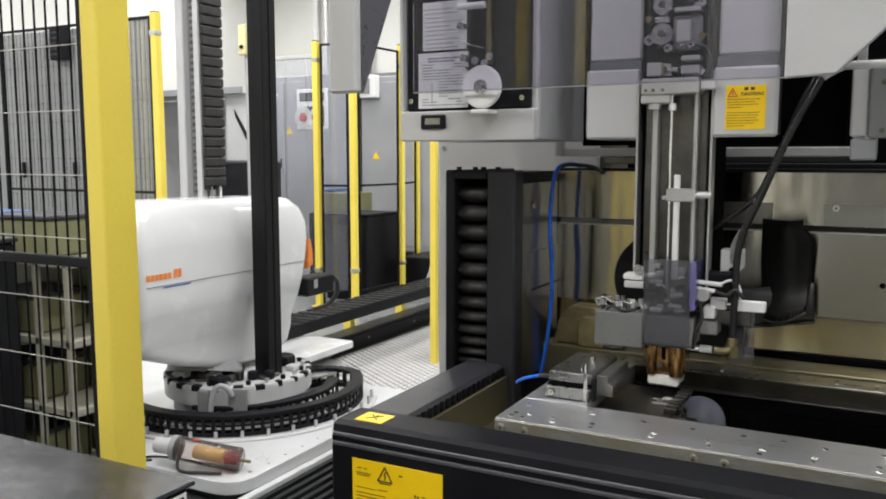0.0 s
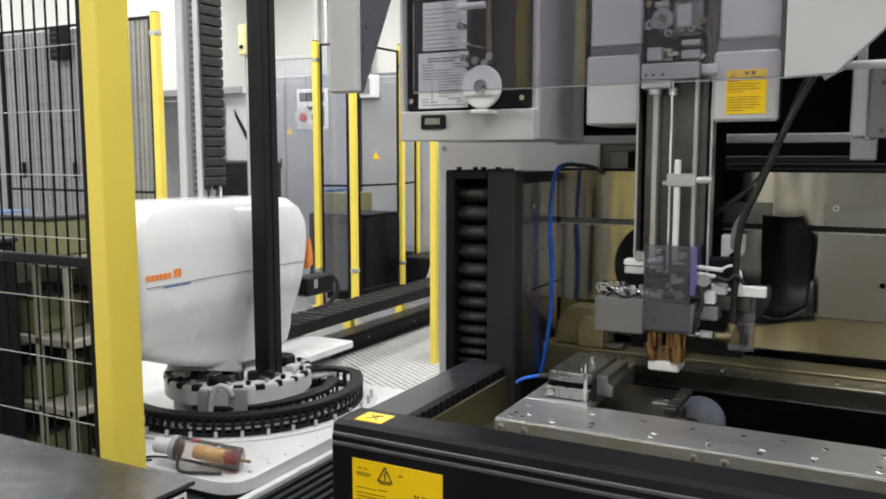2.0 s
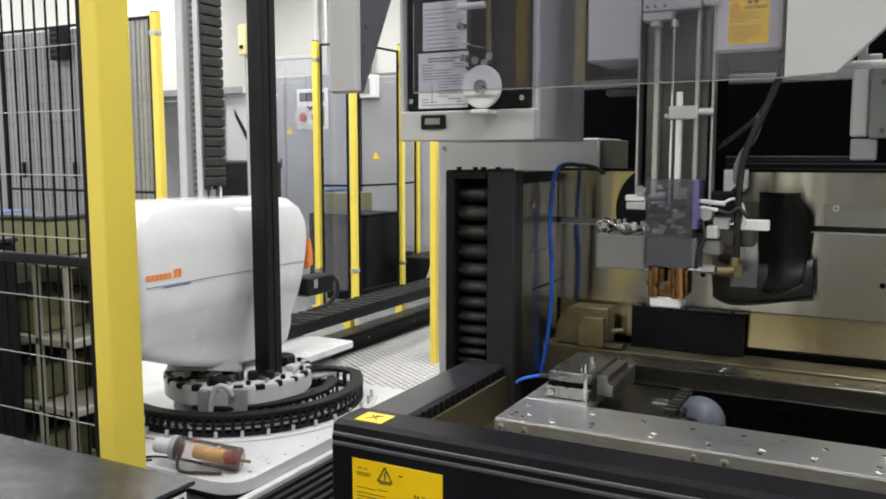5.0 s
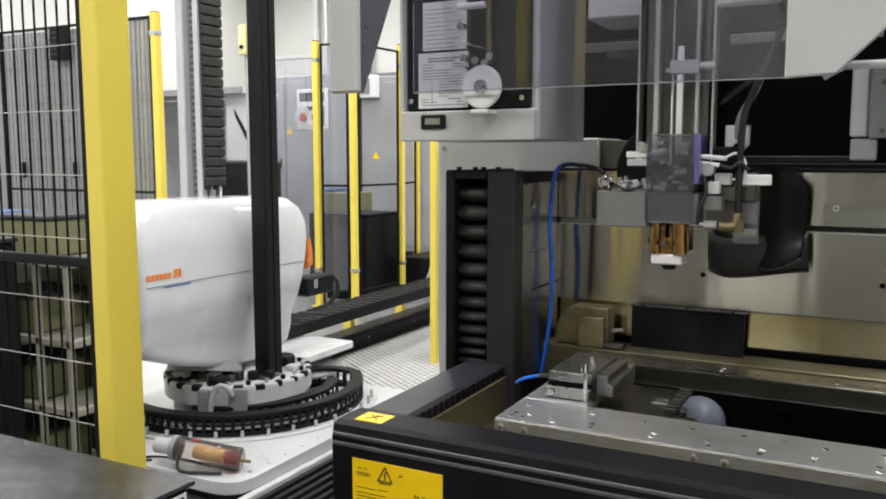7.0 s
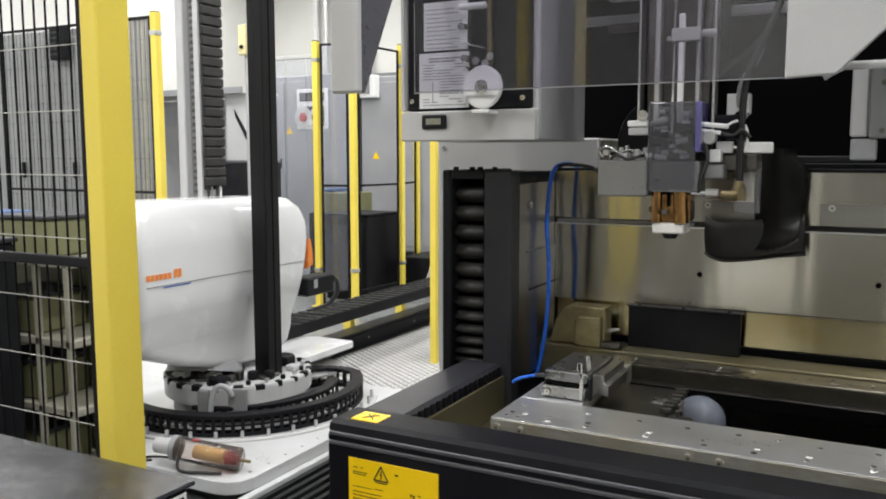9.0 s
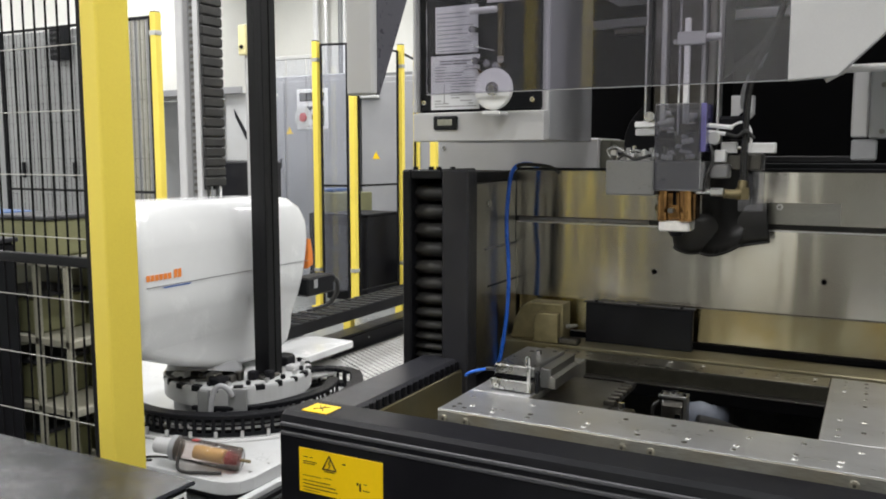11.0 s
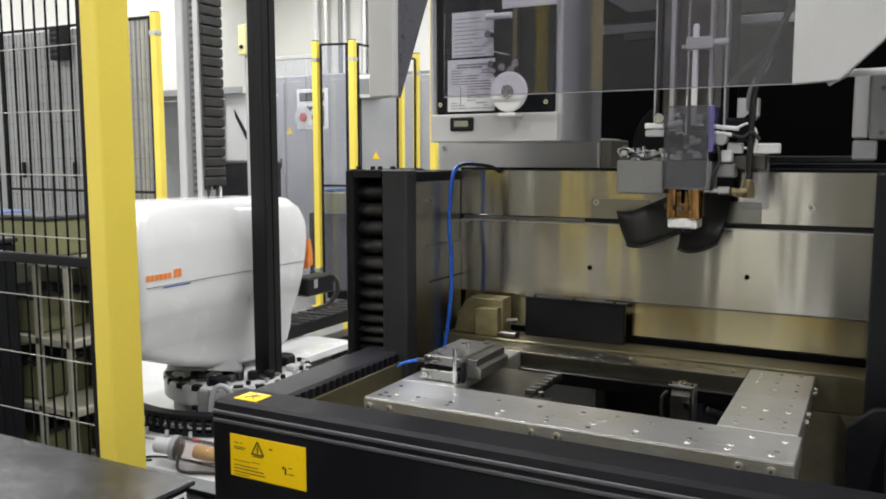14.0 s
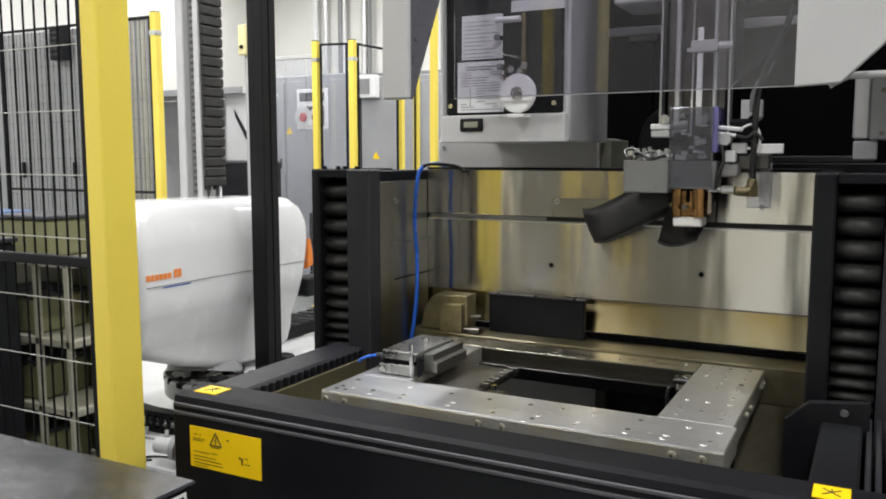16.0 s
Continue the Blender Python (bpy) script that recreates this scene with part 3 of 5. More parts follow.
part("guide_side", bx(-0.294, -0.288, 1.58, 1.608, 0.91, 0.975, 0.001), MIDSTEEL, gh)
part("guide_tube", tube([(-0.342, 1.59, 0.965), (-0.352, 1.585, 0.955), (-0.354, 1.584, 0.93), (-0.35, 1.59, 0.90)], 0.004), RUBBER, gh, smooth=True)
part("guide_ring", rod((-0.315, 1.594, 0.982), (-0.315, 1.594, 0.988), 0.011, seg=18, bev=0.002), CHROME, gh)
part("guide_screw", rod((-0.302, 1.568, 0.945), (-0.302, 1.575, 0.945), 0.006, seg=10), CHROME, gh)
part("guide_pipe", tube([(-0.294, 1.60, 0.93), (-0.26, 1.62, 0.92), (-0.22, 1.65, 0.90)], 0.012), RUBBER, lower_head, smooth=True)

gh.location = (-0.014, -0.058, 0.014)
# blue air hose
hose = thing("blue_hose", "bright blue plastic air hose hanging along the tank side", "hose")
part("hose_run", tube([(-0.632, 1.925, 1.432), (-0.655, 1.9, 1.437), (-0.668, 1.86, 1.428), (-0.675, 1.845, 1.392), (-0.680, 1.84, 1.296), (-0.674, 1.84, 1.2), (-0.675, 1.84, 1.10), (-0.683, 1.83, 1.0), (-0.690, 1.815, 0.94)], 0.0052), BLUETUBE, hose, smooth=True)
part("hose_tail", tube([(-0.556, 1.46, 1.036), (-0.580, 1.46, 1.029), (-0.596, 1.462, 1.022), (-0.606, 1.466, 1.014)], 0.0032), BLUETUBE, hose, smooth=True)
part("tail_joint", tube([(-0.530, 1.463, 1.0345), (-0.543, 1.46, 1.037), (-0.557, 1.46, 1.036)], 0.0042), RUBBER, hose, smooth=True)
part("black_cable", tube([(-0.58, 1.932, 1.415), (-0.60, 1.93, 1.428), (-0.62, 1.90, 1.434), (-0.641, 1.855, 1.436), (-0.648, 1.83, 1.432)], 0.0045), RUBBER, hose, smooth=True)

# ---- moving column: cabinet, hood and pane (they go back along y) ----
cabinet = thing("wire_cabinet", "grey sheet-metal cabinet with a black wire guide plate", "machine cabinet")
part("cabinet_body", bx(-0.918, -0.611, 1.576, 1.862, 1.489, 2.4, 0.003), LIGHTGREY, cabinet)
# Thin sheet over the cabinet side that paints its weaker light.
part("cabinet_side", bx(-0.6105, -0.608, 1.58, 1.860, 1.4895, 2.4, 0.001), SIDESHADE, cabinet, "cabinet side face, darkened in colour for shade")
part("cabinet_front", bx(-0.918, -0.611, 1.552, 1.5755, 1.487, 1.549, 0.002), LIGHTGREY, cabinet)
part("guide_plate", bx(-0.909, -0.622, 1.566, 1.5755, 1.551, 2.4, 0.004), BLACK, cabinet, "black wire guide plate")
part("plate_edge", bx(-0.918, -0.911, 1.552, 1.5755, 1.551, 2.4, 0.001), LIGHTGREY, cabinet)
for x in (-0.897, -0.641):
    bolt(x, 1.566, 1.572, (0, -1, 0), 0.0055, cabinet)
meter = part("hour_meter", bx(-0.865, -0.806, 1.545, 1.552, 1.512, 1.542, 0.003), BLACK, cabinet, "black hour meter with pale display")
part("display", bx(-0.853, -0.818, 1.5435, 1.5448, 1.521, 1.534, 0.0005), mat("meter_display", (0.25, 0.25, 0.2), 0.3), meter)
sheet = part("instruction_sheet", bx(-0.879, -0.762, 1.563, 1.5655, 1.556, 1.671, 0.0004), PAPER, cabinet, "white printed instruction sheet")
random.seed(31)
for k in range(17):
    v = 0.05 + k * 0.052
    u0 = 0.42 if 2 < k < 9 else 0.08 + (0.12 if k > 14 else 0.0)
    while u0 < 0.90:
        w = random.uniform(0.10, 0.30)
        u1 = min(u0 + w, 0.95)
        part("print_bar", bx(-0.879 + 0.117 * u0, -0.879 + 0.117 * u1, 1.5625, 1.5629, 1.556 + 0.115 * v, 1.556 + 0.115 * v + (0.0034 if k > 14 else 0.0019), 0), FADEDINK, sheet)
        u0 = u1 + random.choice((0.02, 0.03, 0.4))
part("print_bar", bx(-0.847, -0.845, 1.5625, 1.5629, 1.57, 1.61, 0), FADEDINK, sheet)
sheet2 = part("instruction_sheet", bx(-0.868, -0.766, 1.563, 1.5655, 1.676, 1.775, 0.0004), PAPER, cabinet, "white printed instruction sheet")
for k, w in enumerate((0.8, 0.7, 0.85, 0.5, 0.75, 0.62, 0.9, 0.45, 0.8, 0.7)):
    part("print_bar", bx(-0.862, -0.862 + 0.095 * w, 1.5625, 1.5629, 1.68 + k * 0.0088, 1.6816 + k * 0.0088, 0), FADEDINK, sheet2)
part("paper_strip", bx(-0.745, -0.62, 1.563, 1.5655, 1.775, 1.80, 0.0004), PAPER, cabinet)
wheel = part("wire_wheel", rod((-0.708, 1.512, 1.592), (-0.708, 1.522, 1.592), 0.0425, seg=48, bev=0.003), WHITEPLASTIC, cabinet, "white plastic wire wheel")
part("hub", rod((-0.708, 1.506, 1.592), (-0.708, 1.5115, 1.592), 0.0145, seg=24, bev=0.002), CHROME, wheel)
part("hub_nut", rod((-0.708, 1.5025, 1.592), (-0.708, 1.5055, 1.592), 0.007, seg=6), MIDSTEEL, wheel)
for k in range(3):
    part("hub_screw", rod((-0.708 + 0.010 * math.cos(2.1 * k), 1.5045, 1.592 + 0.010 * math.sin(2.1 * k)), (-0.708 + 0.010 * math.cos(2.1 * k), 1.5058, 1.592 + 0.010 * math.sin(2.1 * k)), 0.002, seg=8), DARKSTEEL, wheel)
part("wheel_shaft", rod((-0.708, 1.5225, 1.592), (-0.708, 1.565, 1.592), 0.012, seg=16), ALU, wheel)
part("wheel_guard", bx(-0.728, -0.690, 1.505, 1.565, 1.540, 1.5475, 0.001), WHITEPLASTIC, cabinet)
part("guide_roller", rod((-0.775, 1.545, 1.757), (-0.715, 1.545, 1.757), 0.007, seg=14, bev=0.001), WHITEPLASTIC, cabinet)
part("brass_arm", bx(-0.714, -0.703, 1.548, 1.560, 1.64, 1.77, 0.002), BRASS, cabinet)
part("tension_arm", prism([(-0.765, 1.64), (-0.745, 1.63), (-0.715, 1.595), (-0.735, 1.60)], "y", 1.553, 1.563, 0), COPPER, cabinet)
part("wire_pin", rod((-0.775, 1.56, 1.688), (-0.715, 1.54, 1.672), 0.0025, seg=8), CHROME, cabinet)
for x, z in ((-0.717, 1.642), (-0.738, 1.648), (-0.765, 1.655), (-0.706, 1.655), (-0.772, 1.72)):
    part("small_roller", rod((x, 1.545, z), (x, 1.565, z), 0.008, seg=14, bev=0.001), CHROME, cabinet)

hood = thing("splash_hood", "light grey sheet-metal hood that holds a smoky acrylic pane", "machine hood")
part("left_cheek", bx(-0.917, -0.857, 1.29, 1.31, 1.571, 2.4, 0.004), LIGHTGREY, hood)
# Inner side of the cheek, a darker grey than its front.
part("left_cheek_side", prism([(1.311, 1.572), (1.318, 1.572), (1.404, 1.73), (1.77, 2.4), (1.311, 2.4)], "x", -0.865, -0.858, 0.001), mat("dark_hood_side", (0.10, 0.10, 0.115), 0.3, vary=0.1), hood, "dark grey hood side")
part("right_cheek", prism([(-0.145, 1.582), (-0.068, 1.586), (0.02, 1.672), (0.30, 1.70), (0.30, 2.4), (-0.145, 2.4)], "y", 1.485, 1.505, 0.003), LIGHTGREY, hood)
part("cheek_tube", tube([(-0.09, 1.53, 1.585), (-0.062, 1.53, 1.6), (-0.03, 1.53, 1.602), (0.30, 1.53, 1.602)], 0.007), LIGHTGREY, hood, smooth=True)
pane = part("window_pane", bx(-0.855, -0.146, 1.498, 1.503, 1.585, 2.4, 0.001), PANE, hood, "smoky clear acrylic pane")
pane.visible_shadow = False
# Bright line of the pane's lower edge, painted as a pale grey strip.
part("pane_edge", bx(-0.855, -0.146, 1.4975, 1.5035, 1.5832, 1.5848, 0), PALEGREY, hood, "thin pale strip along the lower pane edge")
bracket = thing("side_bracket", "grey machined bracket with small screws", "machine bracket")
part("upright", bx(-0.050, -0.021, 1.70, 1.74, 1.49, 1.62, 0.003), LIGHTGREY, bracket)
part("plate", bx(-0.020, 0.06, 1.69, 1.74, 1.487, 1.62, 0.003), GREY, bracket)
part("foot", bx(-0.048, -0.004, 1.70, 1.76, 1.447, 1.486, 0.003), PALEGREY, bracket)
for z in (1.50, 1.585):
    bolt(0.002, 1.69, z, (0, -1, 0), 0.005, bracket, DARKSTEEL)

# ---- machine head: goes up, then back ----
head = thing("erosion_unit", "wire erosion machine head with guides, hoses and copper nozzle", "machine head")
part("left_cover", bx(-0.533, -0.425, 1.642, 1.80, 1.489, 1.626, 0.004), LIGHTGREY, head)
part("left_cover_upper", bx(-0.530, -0.425, 1.655, 1.80, 1.645, 2.3, 0.004), LIGHTGREY, head)
rc = part("right_cover", bx(-0.280, -0.166, 1.612, 1.634, 1.490, 1.618, 0.005), LIGHTGREY, head)
part("right_cover_upper", bx(-0.272, -0.168, 1.618, 1.634, 1.640, 2.3, 0.004), LIGHTGREY, head)
part("cover_seam", bx(-0.275, -0.168, 1.622, 1.634, 1.6185, 1.6395, 0.001), SEAM, head)
part("cover_seam", bx(-0.531, -0.426, 1.66, 1.80, 1.6265, 1.6445, 0.001), SEAM, head)
part("cover_body", bx(-0.277, -0.178, 1.635, 1.80, 1.497, 2.3, 0.002), BLACK, head)
cau = part("caution_label", bx(-0.256, -0.186, 1.6105, 1.6118, 1.503, 1.583, 0.0004), LABEL, rc, "yellow caution label")
letters("lettering", "CAUTION!", 0.0082, Matrix.Translation((-0.2295, 1.6101, 1.5645)) @ FRONT, INK, cau)
sign(-0.244, 1.569, 0.0085, 1.6095, cau, REDPLASTIC)
for v, w in ((0.68, 0.9), (0.62, 0.75), (0.56, 0.85), (0.50, 0.45), (0.38, 0.9), (0.32, 0.85), (0.26, 0.8), (0.20, 0.9), (0.14, 0.75), (0.08, 0.5)):
    part("print_bar", bx(-0.2535, -0.2535 + 0.064 * w, 1.6098, 1.6102, 1.503 + 0.08 * v, 1.5039 + 0.08 * v, 0), INK, cau)
for u in (0.46, 0.62):
    part("print_bar", bx(-0.256 + 0.07 * u, -0.249 + 0.07 * u, 1.6098, 1.6102, 1.574, 1.579, 0), INK, cau)
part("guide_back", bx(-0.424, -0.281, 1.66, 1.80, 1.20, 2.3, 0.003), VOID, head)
part("guide_channel", bx(-0.410, -0.290, 1.64, 1.659, 1.20, 1.60, 0.002), DARKSTEEL, head)
part("edge_strip", bx(-0.4245, -0.420, 1.625, 1.66, 1.20, 1.60, 0.001), ALU, head)
part("edge_strip", bx(-0.284, -0.279, 1.625, 1.66, 1.20, 1.60, 0.001), ALU, head)
part("guide_rail", bx(-0.390, -0.379, 1.612, 1.639, 1.20, 1.59, 0.002), ALU, head)
part("guide_rail", bx(-0.313, -0.305, 1.612, 1.639, 1.20, 1.59, 0.002), ALU, head)
rim = [(-0.413 + 0.101 * math.cos(radians(g)), 1.186 + 0.101 * math.sin(radians(g))) for g in range(-30, 211, 10)]
part("rear_drum", prism(rim, "y", 1.803, 1.83, 0.006), BLACK, head, "black rubber rear collar")
part("lead_rod", rod((-0.352, 1.605, 1.20), (-0.352, 1.605, 1.585), 0.0025, seg=12), CHROME, head)
part("wire_pipe", bx(-0.341, -0.330, 1.588, 1.598, 1.22, 1.42, 0.002), WHITEPLASTIC, head)
part("pipe_clamp", bx(-0.354, -0.300, 1.584, 1.60, 1.369, 1.394, 0.002), ALU, head)
part("clamp_knob", rod((-0.300, 1.592, 1.382), (-0.272, 1.592, 1.382), 0.0075, seg=14, bev=0.001), ALU, head)
part("clamp_finger", bx(-0.362, -0.3545, 1.586, 1.596, 1.372, 1.380, 0.001), ALU, head)
tb = part("top_block", bx(-0.408, -0.300, 1.585, 1.64, 1.570, 1.600, 0.003), ALU, head)
part("bush", rod((-0.383, 1.60, 1.543), (-0.383, 1.60, 1.553), 0.012, seg=14), ALU, tb)
part("bush", rod((-0.350, 1.60, 1.540), (-0.350, 1.60, 1.553), 0.008, seg=14), CHROME, tb)
part("block_arm", bx(-0.299, -0.272, 1.595, 1.62, 1.577, 1.595, 0.002), LIGHTGREY, tb)
random.seed(8)
cl = part("roller_cluster_plate", bx(-0.408, -0.29, 1.625, 1.659, 1.601, 2.2, 0.003), BLACK, head)
for x, z, r in ((-0.372, 1.682, 0.020), (-0.395, 1.672, 0.010), (-0.36, 1.655, 0.008), (-0.318, 1.66, 0.007), (-0.372, 1.735, 0.018), (-0.32, 1.75, 0.012), (-0.30, 1.735, 0.008)):
    part("feed_roller", rod((x, 1.59, z), (x, 1.624, z), r, seg=20, bev=r * 0.12), CHROME, cl)
    part("roller_pin", rod((x, 1.584, z), (x, 1.5895, z), r * 0.35, seg=10), DARKSTEEL, cl)
for b in ((-0.345, -0.318, 1.665, 1.705), (-0.398, -0.37, 1.605, 1.63), (-0.335, -0.30, 1.606, 1.622), (-0.36, -0.34, 1.612, 1.620), (-0.335, -0.30, 1.63, 1.64), (-0.35, -0.30, 1.72, 1.728)):
    part("feed_block", bx(b[0], b[1], 1.588, 1.624, b[2], b[3], 0.002), ALU, cl)
random.seed(17)
for k in range(26):
    x, z, s = random.uniform(-0.402, -0.296), random.uniform(1.60, 1.80), random.uniform(0.003, 0.008)
    if k % 2:
        part("feed_screw", rod((x, 1.60, z), (x, 1.624, z), s, seg=10, bev=s * 0.2), random.choice((CHROME, DARKSTEEL, ALU, BRASS)), cl)
    else:
        part("feed_bracket", bx(x - s * 1.6, x + s * 1.6, 1.606, 1.6245, z - s * 0.6, z + s * 0.6, 0.001), random.choice((ALU, DARKSTEEL, WHITEPLASTIC, BLACK)), cl)
part("feed_housing", bx(-0.354, -0.302, 1.604, 1.6245, 1.652, 1.716, 0.004), GREY, cl)
part("feed_plate", bx(-0.341, -0.331, 1.600, 1.6035, 1.658, 1.704, 0.001), CHROME, cl)
part("lower_block", bx(-0.408, -0.352, 1.588, 1.62, 1.5535, 1.5695, 0.002), ALU, tb)
for x in (-0.398, -0.384, -0.366):
    part("block_screw", rod((x, 1.5835, 1.578), (x, 1.5848, 1.578), 0.003, seg=8), DARKSTEEL, tb)
part("feed_tube", tube([(-0.30, 1.61, 1.60), (-0.285, 1.605, 1.62), (-0.29, 1.6, 1.65), (-0.31, 1.6, 1.66)], 0.004), RUBBER, cl, smooth=True)
# silver frame behind the covers
fr = part("back_frame", bx(-0.680, -0.660, 1.866, 1.886, 1.455, 2.3, 0.002), LIGHTGREY, head, "silver aluminium profile frame")
part("frame_bar", bx(-0.659, -0.049, 1.866, 1.886, 1.455, 1.474, 0.002), LIGHTGREY, fr)
part("frame_bar", bx(-0.048, -0.030, 1.866, 1.886, 1.455, 2.3, 0.002), LIGHTGREY, fr)
part("frame_bar", bx(-0.029, -0.004, 1.850, 1.886, 1.452, 1.50, 0.002), LIGHTGREY, fr)
part("frame_foot", bx(-0.56, -0.49, 1.87, 1.90, 1.438, 1.454, 0.002), DARKSTEEL, fr)
# Near-black sheet in place of the shade behind the covers.
part("dark_back", bx(-0.62, -0.06, 1.888, 1.90, 1.48, 2.3, 0.002), VOID, head, "near-black sheet standing for the shade behind the head")
# nozzle group
nb = part("nozzle_block", bx(-0.488, -0.390, 1.582, 1.66, 1.080, 1.150, 0.003), GREYBLOCK, head, "grey anodised block")
part("nozzle_block_right", bx(-0.3895, -0.296, 1.588, 1.66, 1.091, 1.148, 0.003), GREYBLOCK, head)
part("acrylic_cover", bx(-0.389, -0.303, 1.570, 1.587, 1.091, 1.258, 0.002), ACRYLIC, head, "smoky clear acrylic cover")
part("acrylic_edge", bx(-0.3025, -0.292, 1.570, 1.640, 1.165, 1.258, 0.002), VIOLET, head, "violet tinted acrylic edge")
core = part("mixing_core", bx(-0.384, -0.31, 1.62, 1.66, 1.149, 1.252, 0.004), DARKSTEEL, head)
random.seed(4)
for k in range(22):
    x, z = random.uniform(-0.378, -0.318), random.uniform(1.155, 1.248)
    s = random.uniform(0.004, 0.010)
    if k % 3:
        part("core_fitting", rod((x - s * 1.5, 1.606, z), (x + s * 1.5, 1.610, z + random.uniform(-0.006, 0.006)), s * 0.75, seg=10, bev=0.001), random.choice((WHITEPLASTIC, CHROME, ALU, BLACK)), core)
    else:
        part("core_block", bx(x - s, x + s, 1.602, 1.62, z - s * 0.7, z + s * 0.7, 0.0015), random.choice((ALU, WHITEPLASTIC, BLACK)), core)
part("joint_block", bx(-0.432, -0.392, 1.59, 1.62, 1.198, 1.212, 0.002), LIGHTGREY, head)
part("joint_block", bx(-0.434, -0.394, 1.59, 1.62, 1.214, 1.226, 0.002), WHITEPLASTIC, head)
part("joint_nut", rod((-0.404, 1.585, 1.235), (-0.404, 1.60, 1.235), 0.010, seg=18, bev=0.001), CHROME, head)
random.seed(11)
for k in range(16):
    x = -0.482 + 0.0058 * k
    h = random.uniform(0.012, 0.034)
    y = 1.605 + random.uniform(-0.014, 0.03)
    part("pipe_fitting", rod((x, y, 1.150), (x + random.uniform(-0.004, 0.004), y, 1.150 + h), random.uniform(0.003, 0.006), seg=10, bev=0.001), random.choice((CHROME, ALU, WHITEPLASTIC, BLACK, DARKSTEEL)), nb)
    if k % 2:
        part("fitting_nut", bx(x - 0.006, x + 0.006, y - 0.006, y + 0.006, 1.150 + h * 0.3, 1.150 + h * 0.65, 0.001), random.choice((ALU, WHITEPLASTIC, BLACK)), nb)
part("wire_loop", tube([(-0.482, 1.595, 1.155), (-0.488, 1.59, 1.17), (-0.47, 1.588, 1.176), (-0.45, 1.59, 1.165), (-0.43, 1.592, 1.17), (-0.40, 1.595, 1.16)], 0.0022), CHROME, nb, smooth=True)
part("wire_loop", tube([(-0.465, 1.587, 1.152), (-0.45, 1.583, 1.16), (-0.43, 1.584, 1.152), (-0.405, 1.586, 1.158)], 0.003), RUBBER, nb, smooth=True)
cop = part("copper_holder", bx(-0.384, -0.312, 1.592, 1.65, 1.031, 1.0905, 0.006), COPPER, head, "stained copper nozzle holder")
part("copper_rib", rod((-0.374, 1.596, 1.031), (-0.374, 1.596, 1.090), 0.011, seg=16), COPPER, cop)
part("copper_rib", rod((-0.327, 1.596, 1.031), (-0.330, 1.596, 1.090), 0.014, seg=16), COPPER, cop)
part("holder_slot", bx(-0.3545, -0.3475, 1.5885, 1.5918, 1.062, 1.090, 0.001), VOID, cop)
part("holder_screw", rod((-0.356, 1.578, 1.052), (-0.356, 1.592, 1.052), 0.0055, seg=12), DARKSTEEL, cop)
part("set_screw", rod((-0.392, 1.61, 1.055), (-0.3845, 1.61, 1.055), 0.006, seg=10), BRASS, cop)
noz = part("ceramic_plate", bx(-0.381, -0.322, 1.590, 1.65, 1.010, 1.0305, 0.003), CERAMIC, head, "white ceramic nozzle plate")
part("nozzle_tip", rod((-0.350, 1.61, 1.0), (-0.350, 1.61, 1.0095), 0.012, seg=16, r2=0.016), BLACK, noz)
# right side gear
part("cross_bar", bx(-0.273, -0.243, 1.622, 1.64, 1.163, 1.185, 0.002), LIGHTGREY, head)
part("cross_bar", bx(-0.232, -0.173, 1.622, 1.64, 1.163, 1.183, 0.002), WHITEPLASTIC, head)
part("cross_link", rod((-0.2425, 1.63, 1.174), (-0.2325, 1.63, 1.174), 0.004, seg=10), CHROME, head)
part("side_block", bx(-0.283, -0.262, 1.61, 1.64, 1.146, 1.17, 0.002), WHITEPLASTIC, head)
part("side_block", bx(-0.290, -0.255, 1.605, 1.65, 1.115, 1.142, 0.003), GREYBLOCK, head)
part("side_plate", bx(-0.290, -0.20, 1.642, 1.70, 1.13, 1.162, 0.003), DARKSTEEL, head)
part("upper_bracket", prism([(-0.262, 1.19), (-0.262, 1.275), (-0.222, 1.275), (-0.222, 1.24), (-0.235, 1.225), (-0.24, 1.19)], "y", 1.655, 1.70, 0.003), LIGHTGREY, head)
part("bracket_hole", rod((-0.236, 1.6535, 1.232), (-0.236, 1.6555, 1.232), 0.011, seg=16), VOID, head)
part("bracket_screw", rod((-0.230, 1.652, 1.266), (-0.230, 1.6545, 1.266), 0.004, seg=10), DARKSTEEL, head)
part("valve_body", bx(-0.288, -0.232, 1.63, 1.654, 1.19, 1.235, 0.006), BLACK, head)
part("valve_knob", rod((-0.283, 1.60, 1.192), (-0.283, 1.629, 1.192), 0.012, seg=18, bev=0.002), ALU, head)
part("push_fitting", rod((-0.295, 1.605, 1.217), (-0.25, 1.615, 1.212), 0.0045, seg=10, bev=0.001), WHITEPLASTIC, head)
part("push_fitting", rod((-0.295, 1.605, 1.205), (-0.262, 1.61, 1.20), 0.004, seg=10, bev=0.001), WHITEPLASTIC, head)
part("thin_tube", tube([(-0.255, 1.612, 1.213), (-0.235, 1.615, 1.222), (-0.22, 1.618, 1.21), (-0.217, 1.618, 1.185), (-0.222, 1.618, 1.165)], 0.0026), WHITEPLASTIC, head, smooth=True)
part("thin_tube", tube([(-0.262, 1.61, 1.20), (-0.24, 1.605, 1.195), (-0.225, 1.605, 1.205), (-0.21, 1.607, 1.19)], 0.0035), RUBBER, head, smooth=True)
part("thin_tube", tube([(-0.289, 1.60, 1.18), (-0.282, 1.592, 1.15), (-0.292, 1.59, 1.12), (-0.297, 1.592, 1.09)], 0.0035), RUBBER, head, smooth=True)
part("nozzle_fitting", rod((-0.311, 1.60, 1.089), (-0.285, 1.60, 1.089), 0.0065, seg=12, bev=0.001), CHROME, head)
